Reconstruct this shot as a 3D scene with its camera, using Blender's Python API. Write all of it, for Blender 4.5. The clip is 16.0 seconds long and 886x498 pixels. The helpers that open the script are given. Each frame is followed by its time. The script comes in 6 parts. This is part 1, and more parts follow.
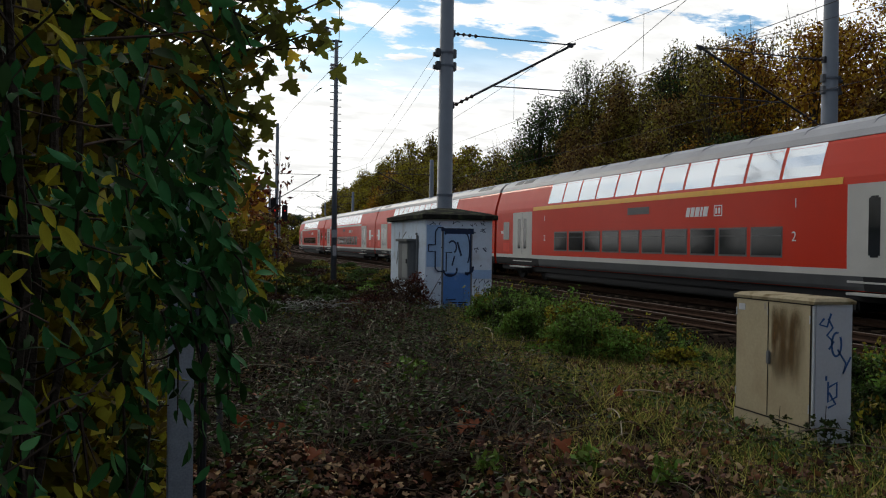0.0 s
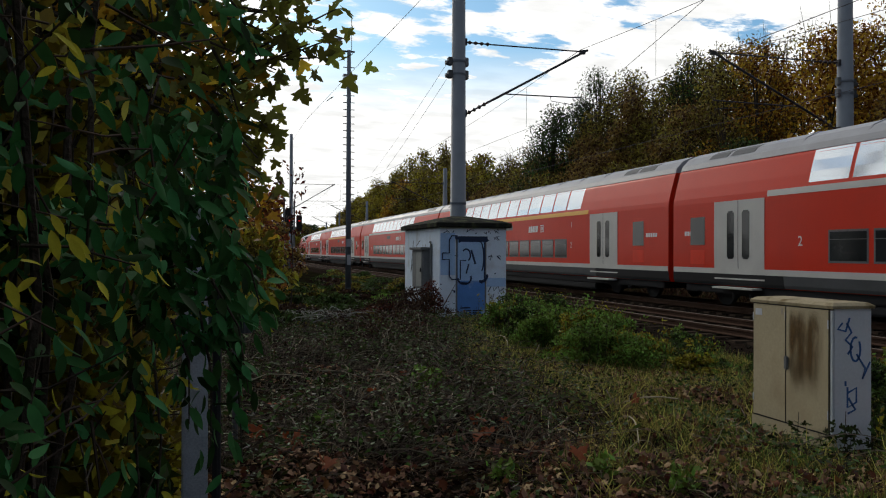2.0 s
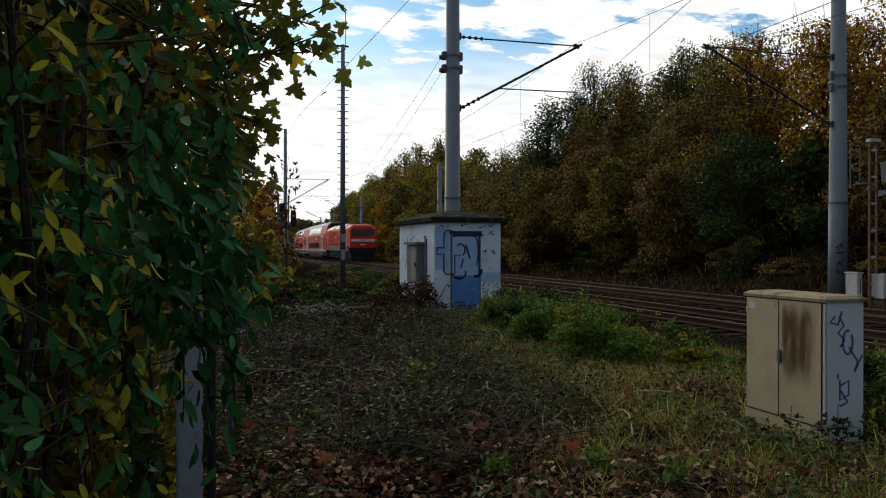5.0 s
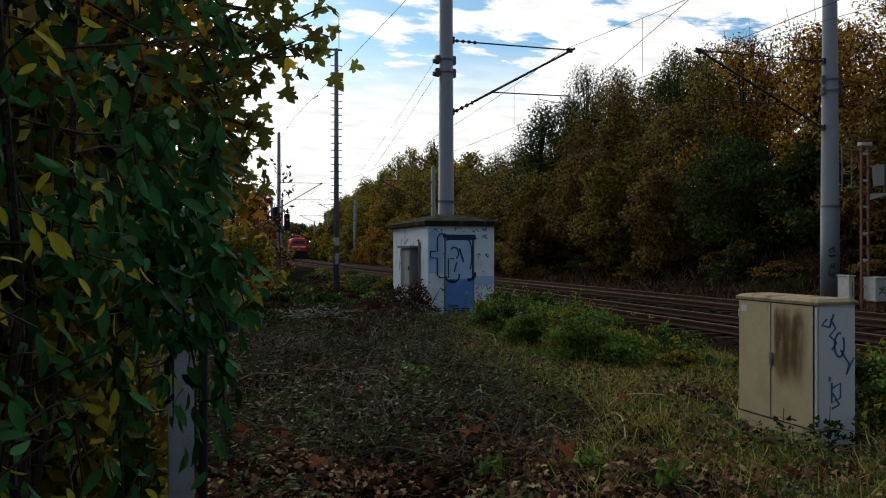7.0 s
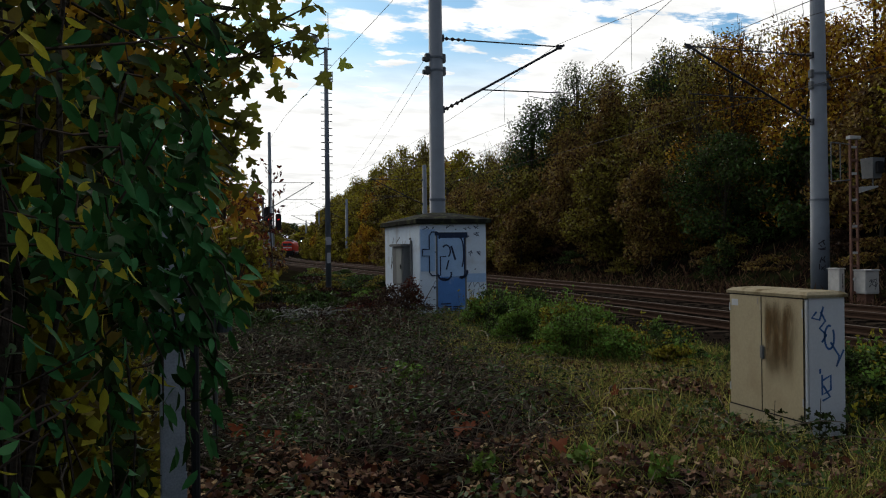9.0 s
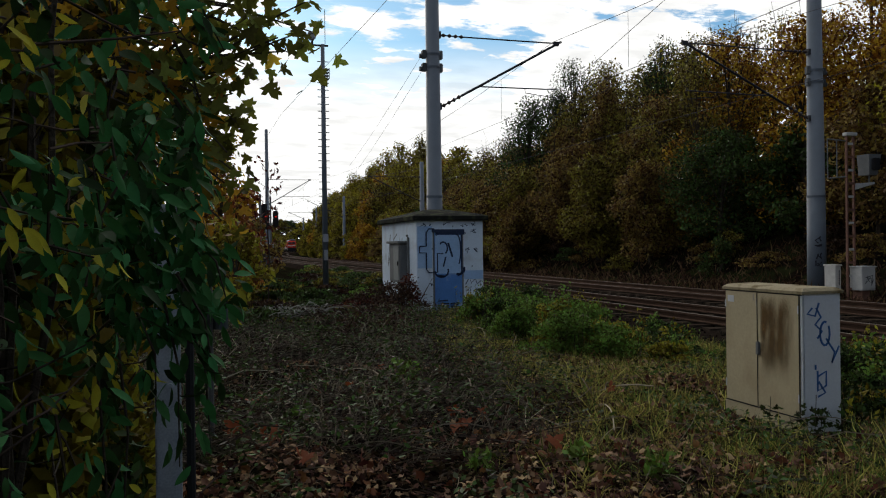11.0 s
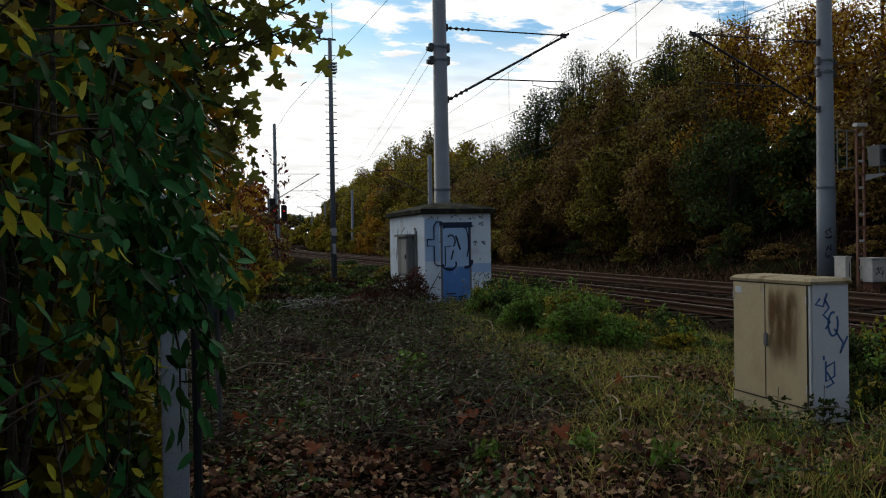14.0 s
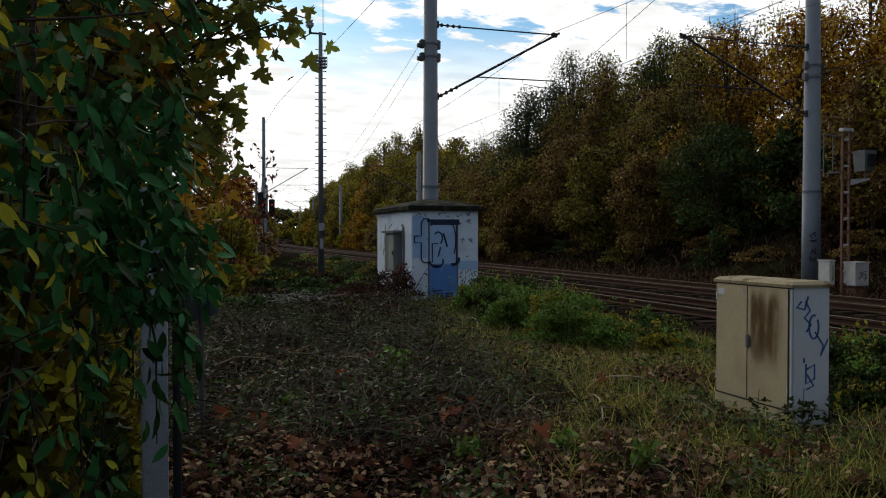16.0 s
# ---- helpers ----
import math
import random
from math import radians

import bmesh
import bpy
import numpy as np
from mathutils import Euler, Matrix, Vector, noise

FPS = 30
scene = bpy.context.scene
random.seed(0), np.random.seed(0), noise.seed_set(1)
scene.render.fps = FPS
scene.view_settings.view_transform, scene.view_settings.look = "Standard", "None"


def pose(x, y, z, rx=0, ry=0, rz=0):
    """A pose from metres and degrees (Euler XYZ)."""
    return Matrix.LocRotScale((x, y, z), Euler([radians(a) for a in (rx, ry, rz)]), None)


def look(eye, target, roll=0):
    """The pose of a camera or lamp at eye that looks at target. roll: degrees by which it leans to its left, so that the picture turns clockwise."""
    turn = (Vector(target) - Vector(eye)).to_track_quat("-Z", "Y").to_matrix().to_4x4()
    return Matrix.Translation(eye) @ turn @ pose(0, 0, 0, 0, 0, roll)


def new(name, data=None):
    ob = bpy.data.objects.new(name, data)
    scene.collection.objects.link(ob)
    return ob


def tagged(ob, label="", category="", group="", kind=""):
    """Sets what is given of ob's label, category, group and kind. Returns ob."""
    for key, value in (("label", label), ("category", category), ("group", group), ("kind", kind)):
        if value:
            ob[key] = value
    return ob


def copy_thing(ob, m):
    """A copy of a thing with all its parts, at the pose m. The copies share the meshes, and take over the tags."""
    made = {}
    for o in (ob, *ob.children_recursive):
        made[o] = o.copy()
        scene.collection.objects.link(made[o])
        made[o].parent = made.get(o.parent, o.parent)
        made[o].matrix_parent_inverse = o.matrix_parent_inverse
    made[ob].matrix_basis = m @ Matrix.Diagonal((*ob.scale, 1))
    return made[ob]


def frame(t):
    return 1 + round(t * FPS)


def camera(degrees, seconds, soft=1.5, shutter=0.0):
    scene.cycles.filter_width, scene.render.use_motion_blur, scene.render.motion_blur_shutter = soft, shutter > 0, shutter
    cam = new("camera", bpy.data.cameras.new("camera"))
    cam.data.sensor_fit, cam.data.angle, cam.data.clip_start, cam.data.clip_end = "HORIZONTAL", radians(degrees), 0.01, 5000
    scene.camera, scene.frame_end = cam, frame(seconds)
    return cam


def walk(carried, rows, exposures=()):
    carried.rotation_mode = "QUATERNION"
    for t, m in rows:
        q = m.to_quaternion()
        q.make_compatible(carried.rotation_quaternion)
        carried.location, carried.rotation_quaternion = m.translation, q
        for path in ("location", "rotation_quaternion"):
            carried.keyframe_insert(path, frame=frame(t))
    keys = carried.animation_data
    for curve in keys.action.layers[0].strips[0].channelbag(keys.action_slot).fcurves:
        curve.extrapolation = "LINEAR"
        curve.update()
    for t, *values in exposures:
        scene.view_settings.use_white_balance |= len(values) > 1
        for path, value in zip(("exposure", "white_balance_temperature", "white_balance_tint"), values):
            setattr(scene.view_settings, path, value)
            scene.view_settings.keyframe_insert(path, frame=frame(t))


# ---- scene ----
cam = camera(58.5, 16.0, 1.1)
PATH = [
    (0, (-0.007, 0.039, 1.581), (0.585, 1.949, 1.567), 0.8),
    (0.5, (-0.001, 0.036, 1.579), (0.583, 1.949, 1.57), 0.8),
    (1, (-0.002, 0.038, 1.578), (0.572, 1.953, 1.576), 0.7),
    (1.5, (0.001, 0.036, 1.577), (0.564, 1.955, 1.579), 0.5),
    (2, (0.003, 0.042, 1.576), (0.56, 1.962, 1.583), 0.2),
    (2.5, (0.005, 0.035, 1.578), (0.56, 1.956, 1.583), 0.1),
    (3, (0.005, 0.032, 1.577), (0.564, 1.952, 1.578), 0.1),
    (3.5, (0.004, 0.031, 1.575), (0.569, 1.949, 1.571), 0.1),
    (4, (0.003, 0.038, 1.574), (0.571, 1.955, 1.566), 0.1),
    (6.5, (0.008, 0.028, 1.573), (0.585, 1.942, 1.574), 0.0),
    (7, (0.01, 0.031, 1.573), (0.595, 1.943, 1.576), 0.0),
    (7.5, (0.009, 0.031, 1.573), (0.603, 1.941, 1.576), -0.1),
    (8, (0.011, 0.028, 1.572), (0.611, 1.936, 1.575), -0.2),
    (8.5, (0.011, 0.026, 1.571), (0.614, 1.933, 1.571), -0.4),
    (9, (0.016, 0.022, 1.57), (0.62, 1.929, 1.568), -0.7),
    (11.5, (0.025, 0.014, 1.566), (0.636, 1.918, 1.55), -0.7),
    (12, (0.026, 0.01, 1.564), (0.634, 1.915, 1.534), -0.5),
    (12.5, (0.028, 0.01, 1.559), (0.629, 1.917, 1.519), -0.6),
    (13, (0.03, 0.015, 1.556), (0.625, 1.924, 1.516), -0.7),
    (13.5, (0.036, 0.009, 1.552), (0.628, 1.919, 1.518), -0.9),
    (14, (0.041, 0.008, 1.55), (0.63, 1.919, 1.525), -1.0),
    (14.5, (0.043, 0.006, 1.55), (0.633, 1.917, 1.529), -0.8),
    (15, (0.049, 0.0, 1.552), (0.648, 1.908, 1.529), -0.5),
    (15.5, (0.054, -0.002, 1.553), (0.665, 1.902, 1.524), -0.2),
    (16, (0.057, -0.007, 1.552), (0.675, 1.895, 1.519), -0.0),
]
walk(cam, [(t, look(eye, target, roll)) for t, eye, target, roll in PATH], [(0.0, 0.0), (16.0, 0.0)])

# ---- light: an overcast autumn sky with blue gaps, the sun veiled ahead ----
SUN = Vector((-0.10, 0.92, 0.38)).normalized()
world = bpy.data.worlds.new("sky")
scene.world = world
world.use_nodes = True


def build_sky():
    nt = world.node_tree
    N, L = nt.nodes, nt.links
    N.clear()
    out = N.new("ShaderNodeOutputWorld")
    bg = N.new("ShaderNodeBackground")
    sky = N.new("ShaderNodeTexSky")
    sky.sky_type = 'NISHITA'
    sky.sun_disc = False
    sky.sun_elevation = math.asin(SUN.z)
    sky.sun_rotation = math.atan2(SUN.x, SUN.y)
    sky.air_density, sky.dust_density, sky.ozone_density = 1.0, 0.4, 2.0
    co = N.new("ShaderNodeTexCoord")
    sep = N.new("ShaderNodeSeparateXYZ")
    L.new(co.outputs["Generated"], sep.inputs[0])
    # clouds lie on a flat layer: the direction divided by its height
    up = N.new("ShaderNodeMath"); up.operation = 'MAXIMUM'; up.inputs[1].default_value = 0.0
    L.new(sep.outputs["Z"], up.inputs[0])
    add = N.new("ShaderNodeMath"); add.operation = 'ADD'; add.inputs[1].default_value = 0.12
    L.new(up.outputs[0], add.inputs[0])
    div = N.new("ShaderNodeVectorMath"); div.operation = 'DIVIDE'
    comb = N.new("ShaderNodeCombineXYZ")
    for k in range(3):
        L.new(add.outputs[0], comb.inputs[k])
    L.new(co.outputs["Generated"], div.inputs[0]); L.new(comb.outputs[0], div.inputs[1])
    mp = N.new("ShaderNodeMapping")
    mp.inputs["Scale"].default_value = (1.6, 2.6, 0.4)
    mp.inputs["Location"].default_value = SKY_AT
    L.new(div.outputs[0], mp.inputs[0])
    n1 = N.new("ShaderNodeTexNoise")
    n1.inputs["Scale"].default_value = 2.3; n1.inputs["Detail"].default_value = 8; n1.inputs["Roughness"].default_value = 0.58
    L.new(mp.outputs[0], n1.inputs["Vector"])
    ramp = N.new("ShaderNodeMapRange"); ramp.interpolation_type = 'SMOOTHSTEP'
    ramp.inputs["From Min"].default_value = 0.36; ramp.inputs["From Max"].default_value = 0.45
    gdot = N.new("ShaderNodeVectorMath"); gdot.operation = 'DOT_PRODUCT'
    gdot.inputs[1].default_value = Vector((.215, .93, .285)).normalized()
    L.new(co.outputs["Generated"], gdot.inputs[0])
    gap = N.new("ShaderNodeMapRange"); gap.interpolation_type = 'SMOOTHSTEP'
    gap.inputs["From Min"].default_value = 0.972; gap.inputs["From Max"].default_value = 0.999
    gap.inputs["To Max"].default_value = 0.125
    L.new(gdot.outputs["Value"], gap.inputs["Value"])
    less = N.new("ShaderNodeMath"); less.operation = 'SUBTRACT'
    L.new(n1.outputs["Fac"], less.inputs[0]); L.new(gap.outputs[0], less.inputs[1])
    L.new(less.outputs[0], ramp.inputs["Value"])
    # clouds close up towards the horizon
    near = N.new("ShaderNodeMapRange")
    near.inputs["From Min"].default_value = 0.25; near.inputs["From Max"].default_value = 0.17
    L.new(up.outputs[0], near.inputs["Value"])
    cover = N.new("ShaderNodeMath"); cover.operation = 'MAXIMUM'
    L.new(ramp.outputs[0], cover.inputs[0]); L.new(near.outputs[0], cover.inputs[1])
    # thicker parts are greyer
    n2 = N.new("ShaderNodeTexNoise")
    n2.inputs["Scale"].default_value = 3.1; n2.inputs["Detail"].default_value = 6
    L.new(mp.outputs[0], n2.inputs["Vector"])
    grey = N.new("ShaderNodeMapRange")
    grey.inputs["From Min"].default_value = 0.35; grey.inputs["From Max"].default_value = 0.66
    grey.inputs["To Min"].default_value = 1.14; grey.inputs["To Max"].default_value = 0.87
    L.new(n2.outputs["Fac"], grey.inputs["Value"])
    # brighter round the veiled sun
    dot = N.new("ShaderNodeVectorMath"); dot.operation = 'DOT_PRODUCT'
    dot.inputs[1].default_value = SUN
    L.new(co.outputs["Generated"], dot.inputs[0])
    glow = N.new("ShaderNodeMapRange")
    glow.inputs["From Min"].default_value = 0.0; glow.inputs["From Max"].default_value = 0.66
    glow.inputs["To Min"].default_value = SKY_BACK; glow.inputs["To Max"].default_value = SKY_FRONT
    L.new(dot.outputs["Value"], glow.inputs["Value"])
    amount = N.new("ShaderNodeMath"); amount.operation = 'MULTIPLY'
    L.new(grey.outputs[0], amount.inputs[0]); L.new(glow.outputs[0], amount.inputs[1])
    white = N.new("ShaderNodeVectorMath"); white.operation = 'SCALE'
    tone = N.new("ShaderNodeMix"); tone.data_type = 'RGBA'
    tone.inputs[6].default_value = (0.84, 0.955, 1.16, 1); tone.inputs[7].default_value = (1.0, 1.0, 0.985, 1)
    away = N.new("ShaderNodeMapRange"); away.inputs["From Min"].default_value = 0.0; away.inputs["From Max"].default_value = 0.55
    L.new(dot.outputs["Value"], away.inputs["Value"]); L.new(away.outputs[0], tone.inputs["Factor"])
    L.new(tone.outputs[2], white.inputs[0])
    L.new(amount.outputs[0], white.inputs["Scale"])
    blue = N.new("ShaderNodeVectorMath"); blue.operation = 'MULTIPLY'
    blue.inputs[1].default_value = (0.075, 0.103, 0.112)
    L.new(sky.outputs[0], blue.inputs[0])
    mix = N.new("ShaderNodeMix"); mix.data_type = 'RGBA'
    L.new(cover.outputs[0], mix.inputs["Factor"])
    L.new(blue.outputs[0], mix.inputs[6]); L.new(white.outputs[0], mix.inputs[7])
    L.new(mix.outputs[2], bg.inputs["Color"])
    bg.inputs["Strength"].default_value = 1.0
    L.new(bg.outputs[0], out.inputs[0])


SKY_AT = (0.0, 0.0, 0.0)
SKY_BACK, SKY_FRONT = 0.32, 1.05
build_sky()
sun = new("sun", bpy.data.lights.new("sun", 'SUN'))
sun.data.energy, sun.data.angle, sun.data.color = 0.7, radians(11), (1.0, 0.93, 0.82)
sun.matrix_world = look(SUN * 60, (0, 0, 0))


# ---- materials ----
def mat(name, color, rough=0.7, metal=0.0, var=0.25, scale=6.0, bump=0.0, fine=60.0, second=None, cut=(0.5, 0.62), vary=0.0, island=0.0, spec=0.25, through_light=0.0):
    """A surface with grain at two scales: var darkens and lightens it, second is the colour of stains or wear, vary and island change it from piece to piece."""
    m = bpy.data.materials.new(name)
    m.use_nodes = True
    nt = m.node_tree
    N, L = nt.nodes, nt.links
    b = N["Principled BSDF"]
    b.inputs["Metallic"].default_value = metal
    b.inputs["Specular IOR Level"].default_value = spec
    co = N.new("ShaderNodeTexCoord")
    n1 = N.new("ShaderNodeTexNoise"); n1.inputs["Scale"].default_value = scale; n1.inputs["Detail"].default_value = 5
    n2 = N.new("ShaderNodeTexNoise"); n2.inputs["Scale"].default_value = fine; n2.inputs["Detail"].default_value = 3
    L.new(co.outputs["Object"], n1.inputs["Vector"]); L.new(co.outputs["Object"], n2.inputs["Vector"])
    last = None
    base = N.new("ShaderNodeRGB"); base.outputs[0].default_value = (*color, 1)
    last = base.outputs[0]
    if second:
        r = N.new("ShaderNodeMapRange"); r.inputs["From Min"].default_value, r.inputs["From Max"].default_value = cut
        L.new(n1.outputs["Fac"], r.inputs["Value"])
        mx = N.new("ShaderNodeMix"); mx.data_type = 'RGBA'
        L.new(r.outputs[0], mx.inputs["Factor"]); L.new(last, mx.inputs[6]); mx.inputs[7].default_value = (*second, 1)
        last = mx.outputs[2]
    s = N.new("ShaderNodeMath"); s.operation = 'ADD'
    L.new(n1.outputs["Fac"], s.inputs[0]); L.new(n2.outputs["Fac"], s.inputs[1])
    val = N.new("ShaderNodeMapRange")
    val.inputs["From Min"].default_value, val.inputs["From Max"].default_value = 0.65, 1.35
    val.inputs["To Min"].default_value, val.inputs["To Max"].default_value = 1 - var, 1 + var
    L.new(s.outputs[0], val.inputs["Value"])
    amount = val.outputs[0]
    hue = N.new("ShaderNodeHueSaturation")
    if vary or island:
        if island:
            src = N.new("ShaderNodeNewGeometry").outputs["Random Per Island"]
        else:
            src = N.new("ShaderNodeObjectInfo").outputs["Random"]
        k = island or vary
        r2 = N.new("ShaderNodeMapRange"); r2.inputs["To Min"].default_value, r2.inputs["To Max"].default_value = 1 - k, 1 + k
        L.new(src, r2.inputs["Value"])
        mu = N.new("ShaderNodeMath"); mu.operation = 'MULTIPLY'
        L.new(amount, mu.inputs[0]); L.new(r2.outputs[0], mu.inputs[1])
        amount = mu.outputs[0]
        h2 = N.new("ShaderNodeMath"); h2.operation = 'MULTIPLY_ADD'; h2.inputs[1].default_value = k * 0.09; h2.inputs[2].default_value = 0.5 - k * 0.045
        L.new(src, h2.inputs[0]); L.new(h2.outputs[0], hue.inputs["Hue"])
    L.new(amount, hue.inputs["Value"]); L.new(last, hue.inputs["Color"])
    L.new(hue.outputs[0], b.inputs["Base Color"])
    rr = N.new("ShaderNodeMapRange"); rr.inputs["To Min"].default_value, rr.inputs["To Max"].default_value = max(0.02, rough - 0.1), min(1, rough + 0.1)
    L.new(n1.outputs["Fac"], rr.inputs["Value"]); L.new(rr.outputs[0], b.inputs["Roughness"])
    if bump:
        bp = N.new("ShaderNodeBump"); bp.inputs["Strength"].default_value = bump; bp.inputs["Distance"].default_value = 0.02
        L.new(n2.outputs["Fac"], bp.inputs["Height"]); L.new(bp.outputs[0], b.inputs["Normal"])
    if through_light:
        tr = N.new("ShaderNodeBsdfTranslucent"); L.new(hue.outputs[0], tr.inputs["Color"])
        ms = N.new("ShaderNodeMixShader"); ms.inputs[0].default_value = through_light
        L.new(b.outputs[0], ms.inputs[1]); L.new(tr.outputs[0], ms.inputs[2])
        L.new(ms.outputs[0], N["Material Output"].inputs[0])
    return m


RED = mat("traffic red paint", (0.60, 0.032, 0.010), 0.45, var=0.12, scale=0.8, second=(0.50, 0.029, 0.011), cut=(0.4, 0.7), spec=0.10)
GREYROOF = mat("grey roof paint", (0.30, 0.305, 0.32), 0.5, var=0.2, scale=1.0)
CREAM = mat("light grey door paint", (0.50, 0.49, 0.45), 0.4, var=0.1, scale=1.5)
DARKGREY = mat("dark grey skirt paint", (0.075, 0.078, 0.08), 0.6, var=0.25, scale=1.5)
# Plain black for rubber, and for gear with the shade under trains included.
BLACK = mat("black rubber and shadowed gear", (0.015, 0.015, 0.016), 0.8)
WHITEWALL = mat("dirty white plaster", (0.66, 0.75, 0.84), 0.9, var=0.14, scale=2.2, bump=0.25, second=(0.44, 0.46, 0.48), cut=(0.52, 0.75), spec=0.1)
ROOFFELT = mat("weathered roofing felt", (0.022, 0.022, 0.019), 0.95, spec=0.02, var=0.4, scale=5, bump=0.4, second=(0.05, 0.055, 0.03))
GALV = mat("grey painted steel mast", (0.115, 0.135, 0.160), 0.6, metal=0.0, var=0.15, scale=3, spec=0.3)
RAIL = mat("rusty rail", (0.064, 0.038, 0.026), 0.85, metal=0.0, var=0.3, scale=4, spec=0.03)
RAILTOP = mat("worn rail head", (0.13, 0.10, 0.08), 0.7, metal=0.0, var=0.2, spec=0.08)
SLEEPER = mat("weathered concrete", (0.30, 0.27, 0.23), 0.9, var=0.3, scale=3, bump=0.3)
BALLAST = mat("rusty brown ballast", (0.017, 0.0125, 0.0095), 0.95, var=0.55, scale=9, bump=1.0, fine=25, spec=0.0)
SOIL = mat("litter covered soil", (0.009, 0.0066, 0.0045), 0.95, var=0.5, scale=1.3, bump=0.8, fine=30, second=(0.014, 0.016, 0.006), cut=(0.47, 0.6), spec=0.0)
BEIGE = mat("beige cabinet paint", (0.50, 0.46, 0.37), 0.6, var=0.08, scale=2)
WIRE = mat("dark wire", (0.05, 0.05, 0.055), 0.6, metal=0.5)
GLASS = mat("dark tinted window glass", (0.012, 0.015, 0.016), 0.07, var=0.1, spec=0.35)
BARK = mat("dark bark", (0.05, 0.04, 0.03), 0.9, var=0.4, scale=8, bump=0.6, spec=0.1)


# ---- mesh helpers ----
def part(name, bm, material, parent=None, label="", smooth=False):
    me = bpy.data.meshes.new(name)
    bm.to_mesh(me)
    bm.free()
    me.materials.append(material)
    if smooth:
        for p in me.polygons:
            p.use_smooth = True
    ob = new(name, me)
    if parent:
        ob.parent = parent
    if label:
        tagged(ob, label)
    return ob


def thing(name, label, category, at=(0, 0, 0), group="", kind="", rz=0):
    ob = new(name)
    ob.matrix_basis = pose(*at, 0, 0, rz)
    ob.empty_display_size = 0.2
    return tagged(ob, label, category, group, kind)


def box(x0, y0, z0, x1, y1, z1, bevel=0.0, bm=None):
    own = bm is None
    bm = bm or bmesh.new()
    v = bmesh.ops.create_cube(bm, size=1)["verts"]
    for w in v:
        w.co = Vector((x0 + (w.co.x + .5) * (x1 - x0), y0 + (w.co.y + .5) * (y1 - y0), z0 + (w.co.z + .5) * (z1 - z0)))
    if bevel:
        e = list({e for w in v for e in w.link_edges})
        bmesh.ops.bevel(bm, geom=e, offset=bevel, segments=2, affect='EDGES')
    return bm


def tube(points, radius, n=8, bm=None, caps=True):
    """A round bar along points; radius is one number or one for each point."""
    bm = bm or bmesh.new()
    pts = [Vector(p) for p in points]
    rad = radius if isinstance(radius, (list, tuple)) else [radius] * len(pts)
    rings = []
    for k, p in enumerate(pts):
        d = (pts[min(k + 1, len(pts) - 1)] - pts[max(k - 1, 0)]).normalized()
        a = d.cross(Vector((0, 0, 1)) if abs(d.z) < 0.9 else Vector((0, 1, 0))).normalized()
        b = d.cross(a)
        rings.append([bm.verts.new(p + (a * math.cos(6.28318 * i / n) + b * math.sin(6.28318 * i / n)) * rad[k]) for i in range(n)])
    for r, q in zip(rings, rings[1:]):
        for i in range(n):
            bm.faces.new((r[i], r[(i + 1) % n], q[(i + 1) % n], q[i]))
    if caps:
        bm.faces.new(rings[0][::-1])
        bm.faces.new(rings[-1])
    bmesh.ops.recalc_face_normals(bm, faces=bm.faces)
    return bm


def loft(sections, bm=None, close=True):
    """Skin over closed cross sections of equal length."""
    bm = bm or bmesh.new()
    rings = [[bm.verts.new(p) for p in s] for s in sections]
    n = len(rings[0])
    for r, q in zip(rings, rings[1:]):
        for i in range(n):
            bm.faces.new((r[i], r[(i + 1) % n], q[(i + 1) % n], q[i]))
    if close:
        bm.faces.new(rings[0][::-1]); bm.faces.new(rings[-1])
    bmesh.ops.recalc_face_normals(bm, faces=bm.faces)
    return bm


def mesh_from(name, verts, faces, material, parent=None, mats=None, index=None):
    me = bpy.data.meshes.new(name)
    me.from_pydata(verts, [], faces)
    for m in (mats or [material]):
        me.materials.append(m)
    if index is not None:
        me.polygons.foreach_set("material_index", index)
    me.update()
    ob = new(name, me)
    if parent:
        ob.parent = parent
    return ob


# ---- the lie of the land ----
NEAR, FAR = 10.9, 14.9          # centre lines of the two tracks, which run along y
# the line is straight, bends right, runs on and swings back: where each stretch ends and its curvature
STEP = 2.0
STRETCHES = ((86, 0.0), (220, 1 / 900), (270, 0.0), (420, -1 / 1000), (800, 0.0))


def centre_line():
    x, y, a, s = 0.0, -60.0, 0.0, -60.0
    out = []
    while s < 780:
        out.append((x, y, a))
        k = next(c for end, c in STRETCHES if s < end)
        a += k * STEP
        x += math.sin(a) * STEP
        y += math.cos(a) * STEP
        s += STEP
    return np.array(out)


LINE = centre_line()


def along(s, off):
    """A point of the line: s metres along it, off metres to the right; and its heading."""
    k = (s + 60) / STEP
    x, y, a = (float(np.interp(k, range(len(LINE)), LINE[:, c])) for c in range(3))
    return Vector((x + off * math.cos(a), y - off * math.sin(a), 0.0)), a


def line_offset(x, y):
    """How far right of the y axis a place would lie were the line straight."""
    return x - float(np.interp(y, LINE[:, 1], LINE[:, 0]))


def smooth(a, b, v):
    k = min(1.0, max(0.0, (v - a) / (b - a)))
    return k * k * (3 - 2 * k)


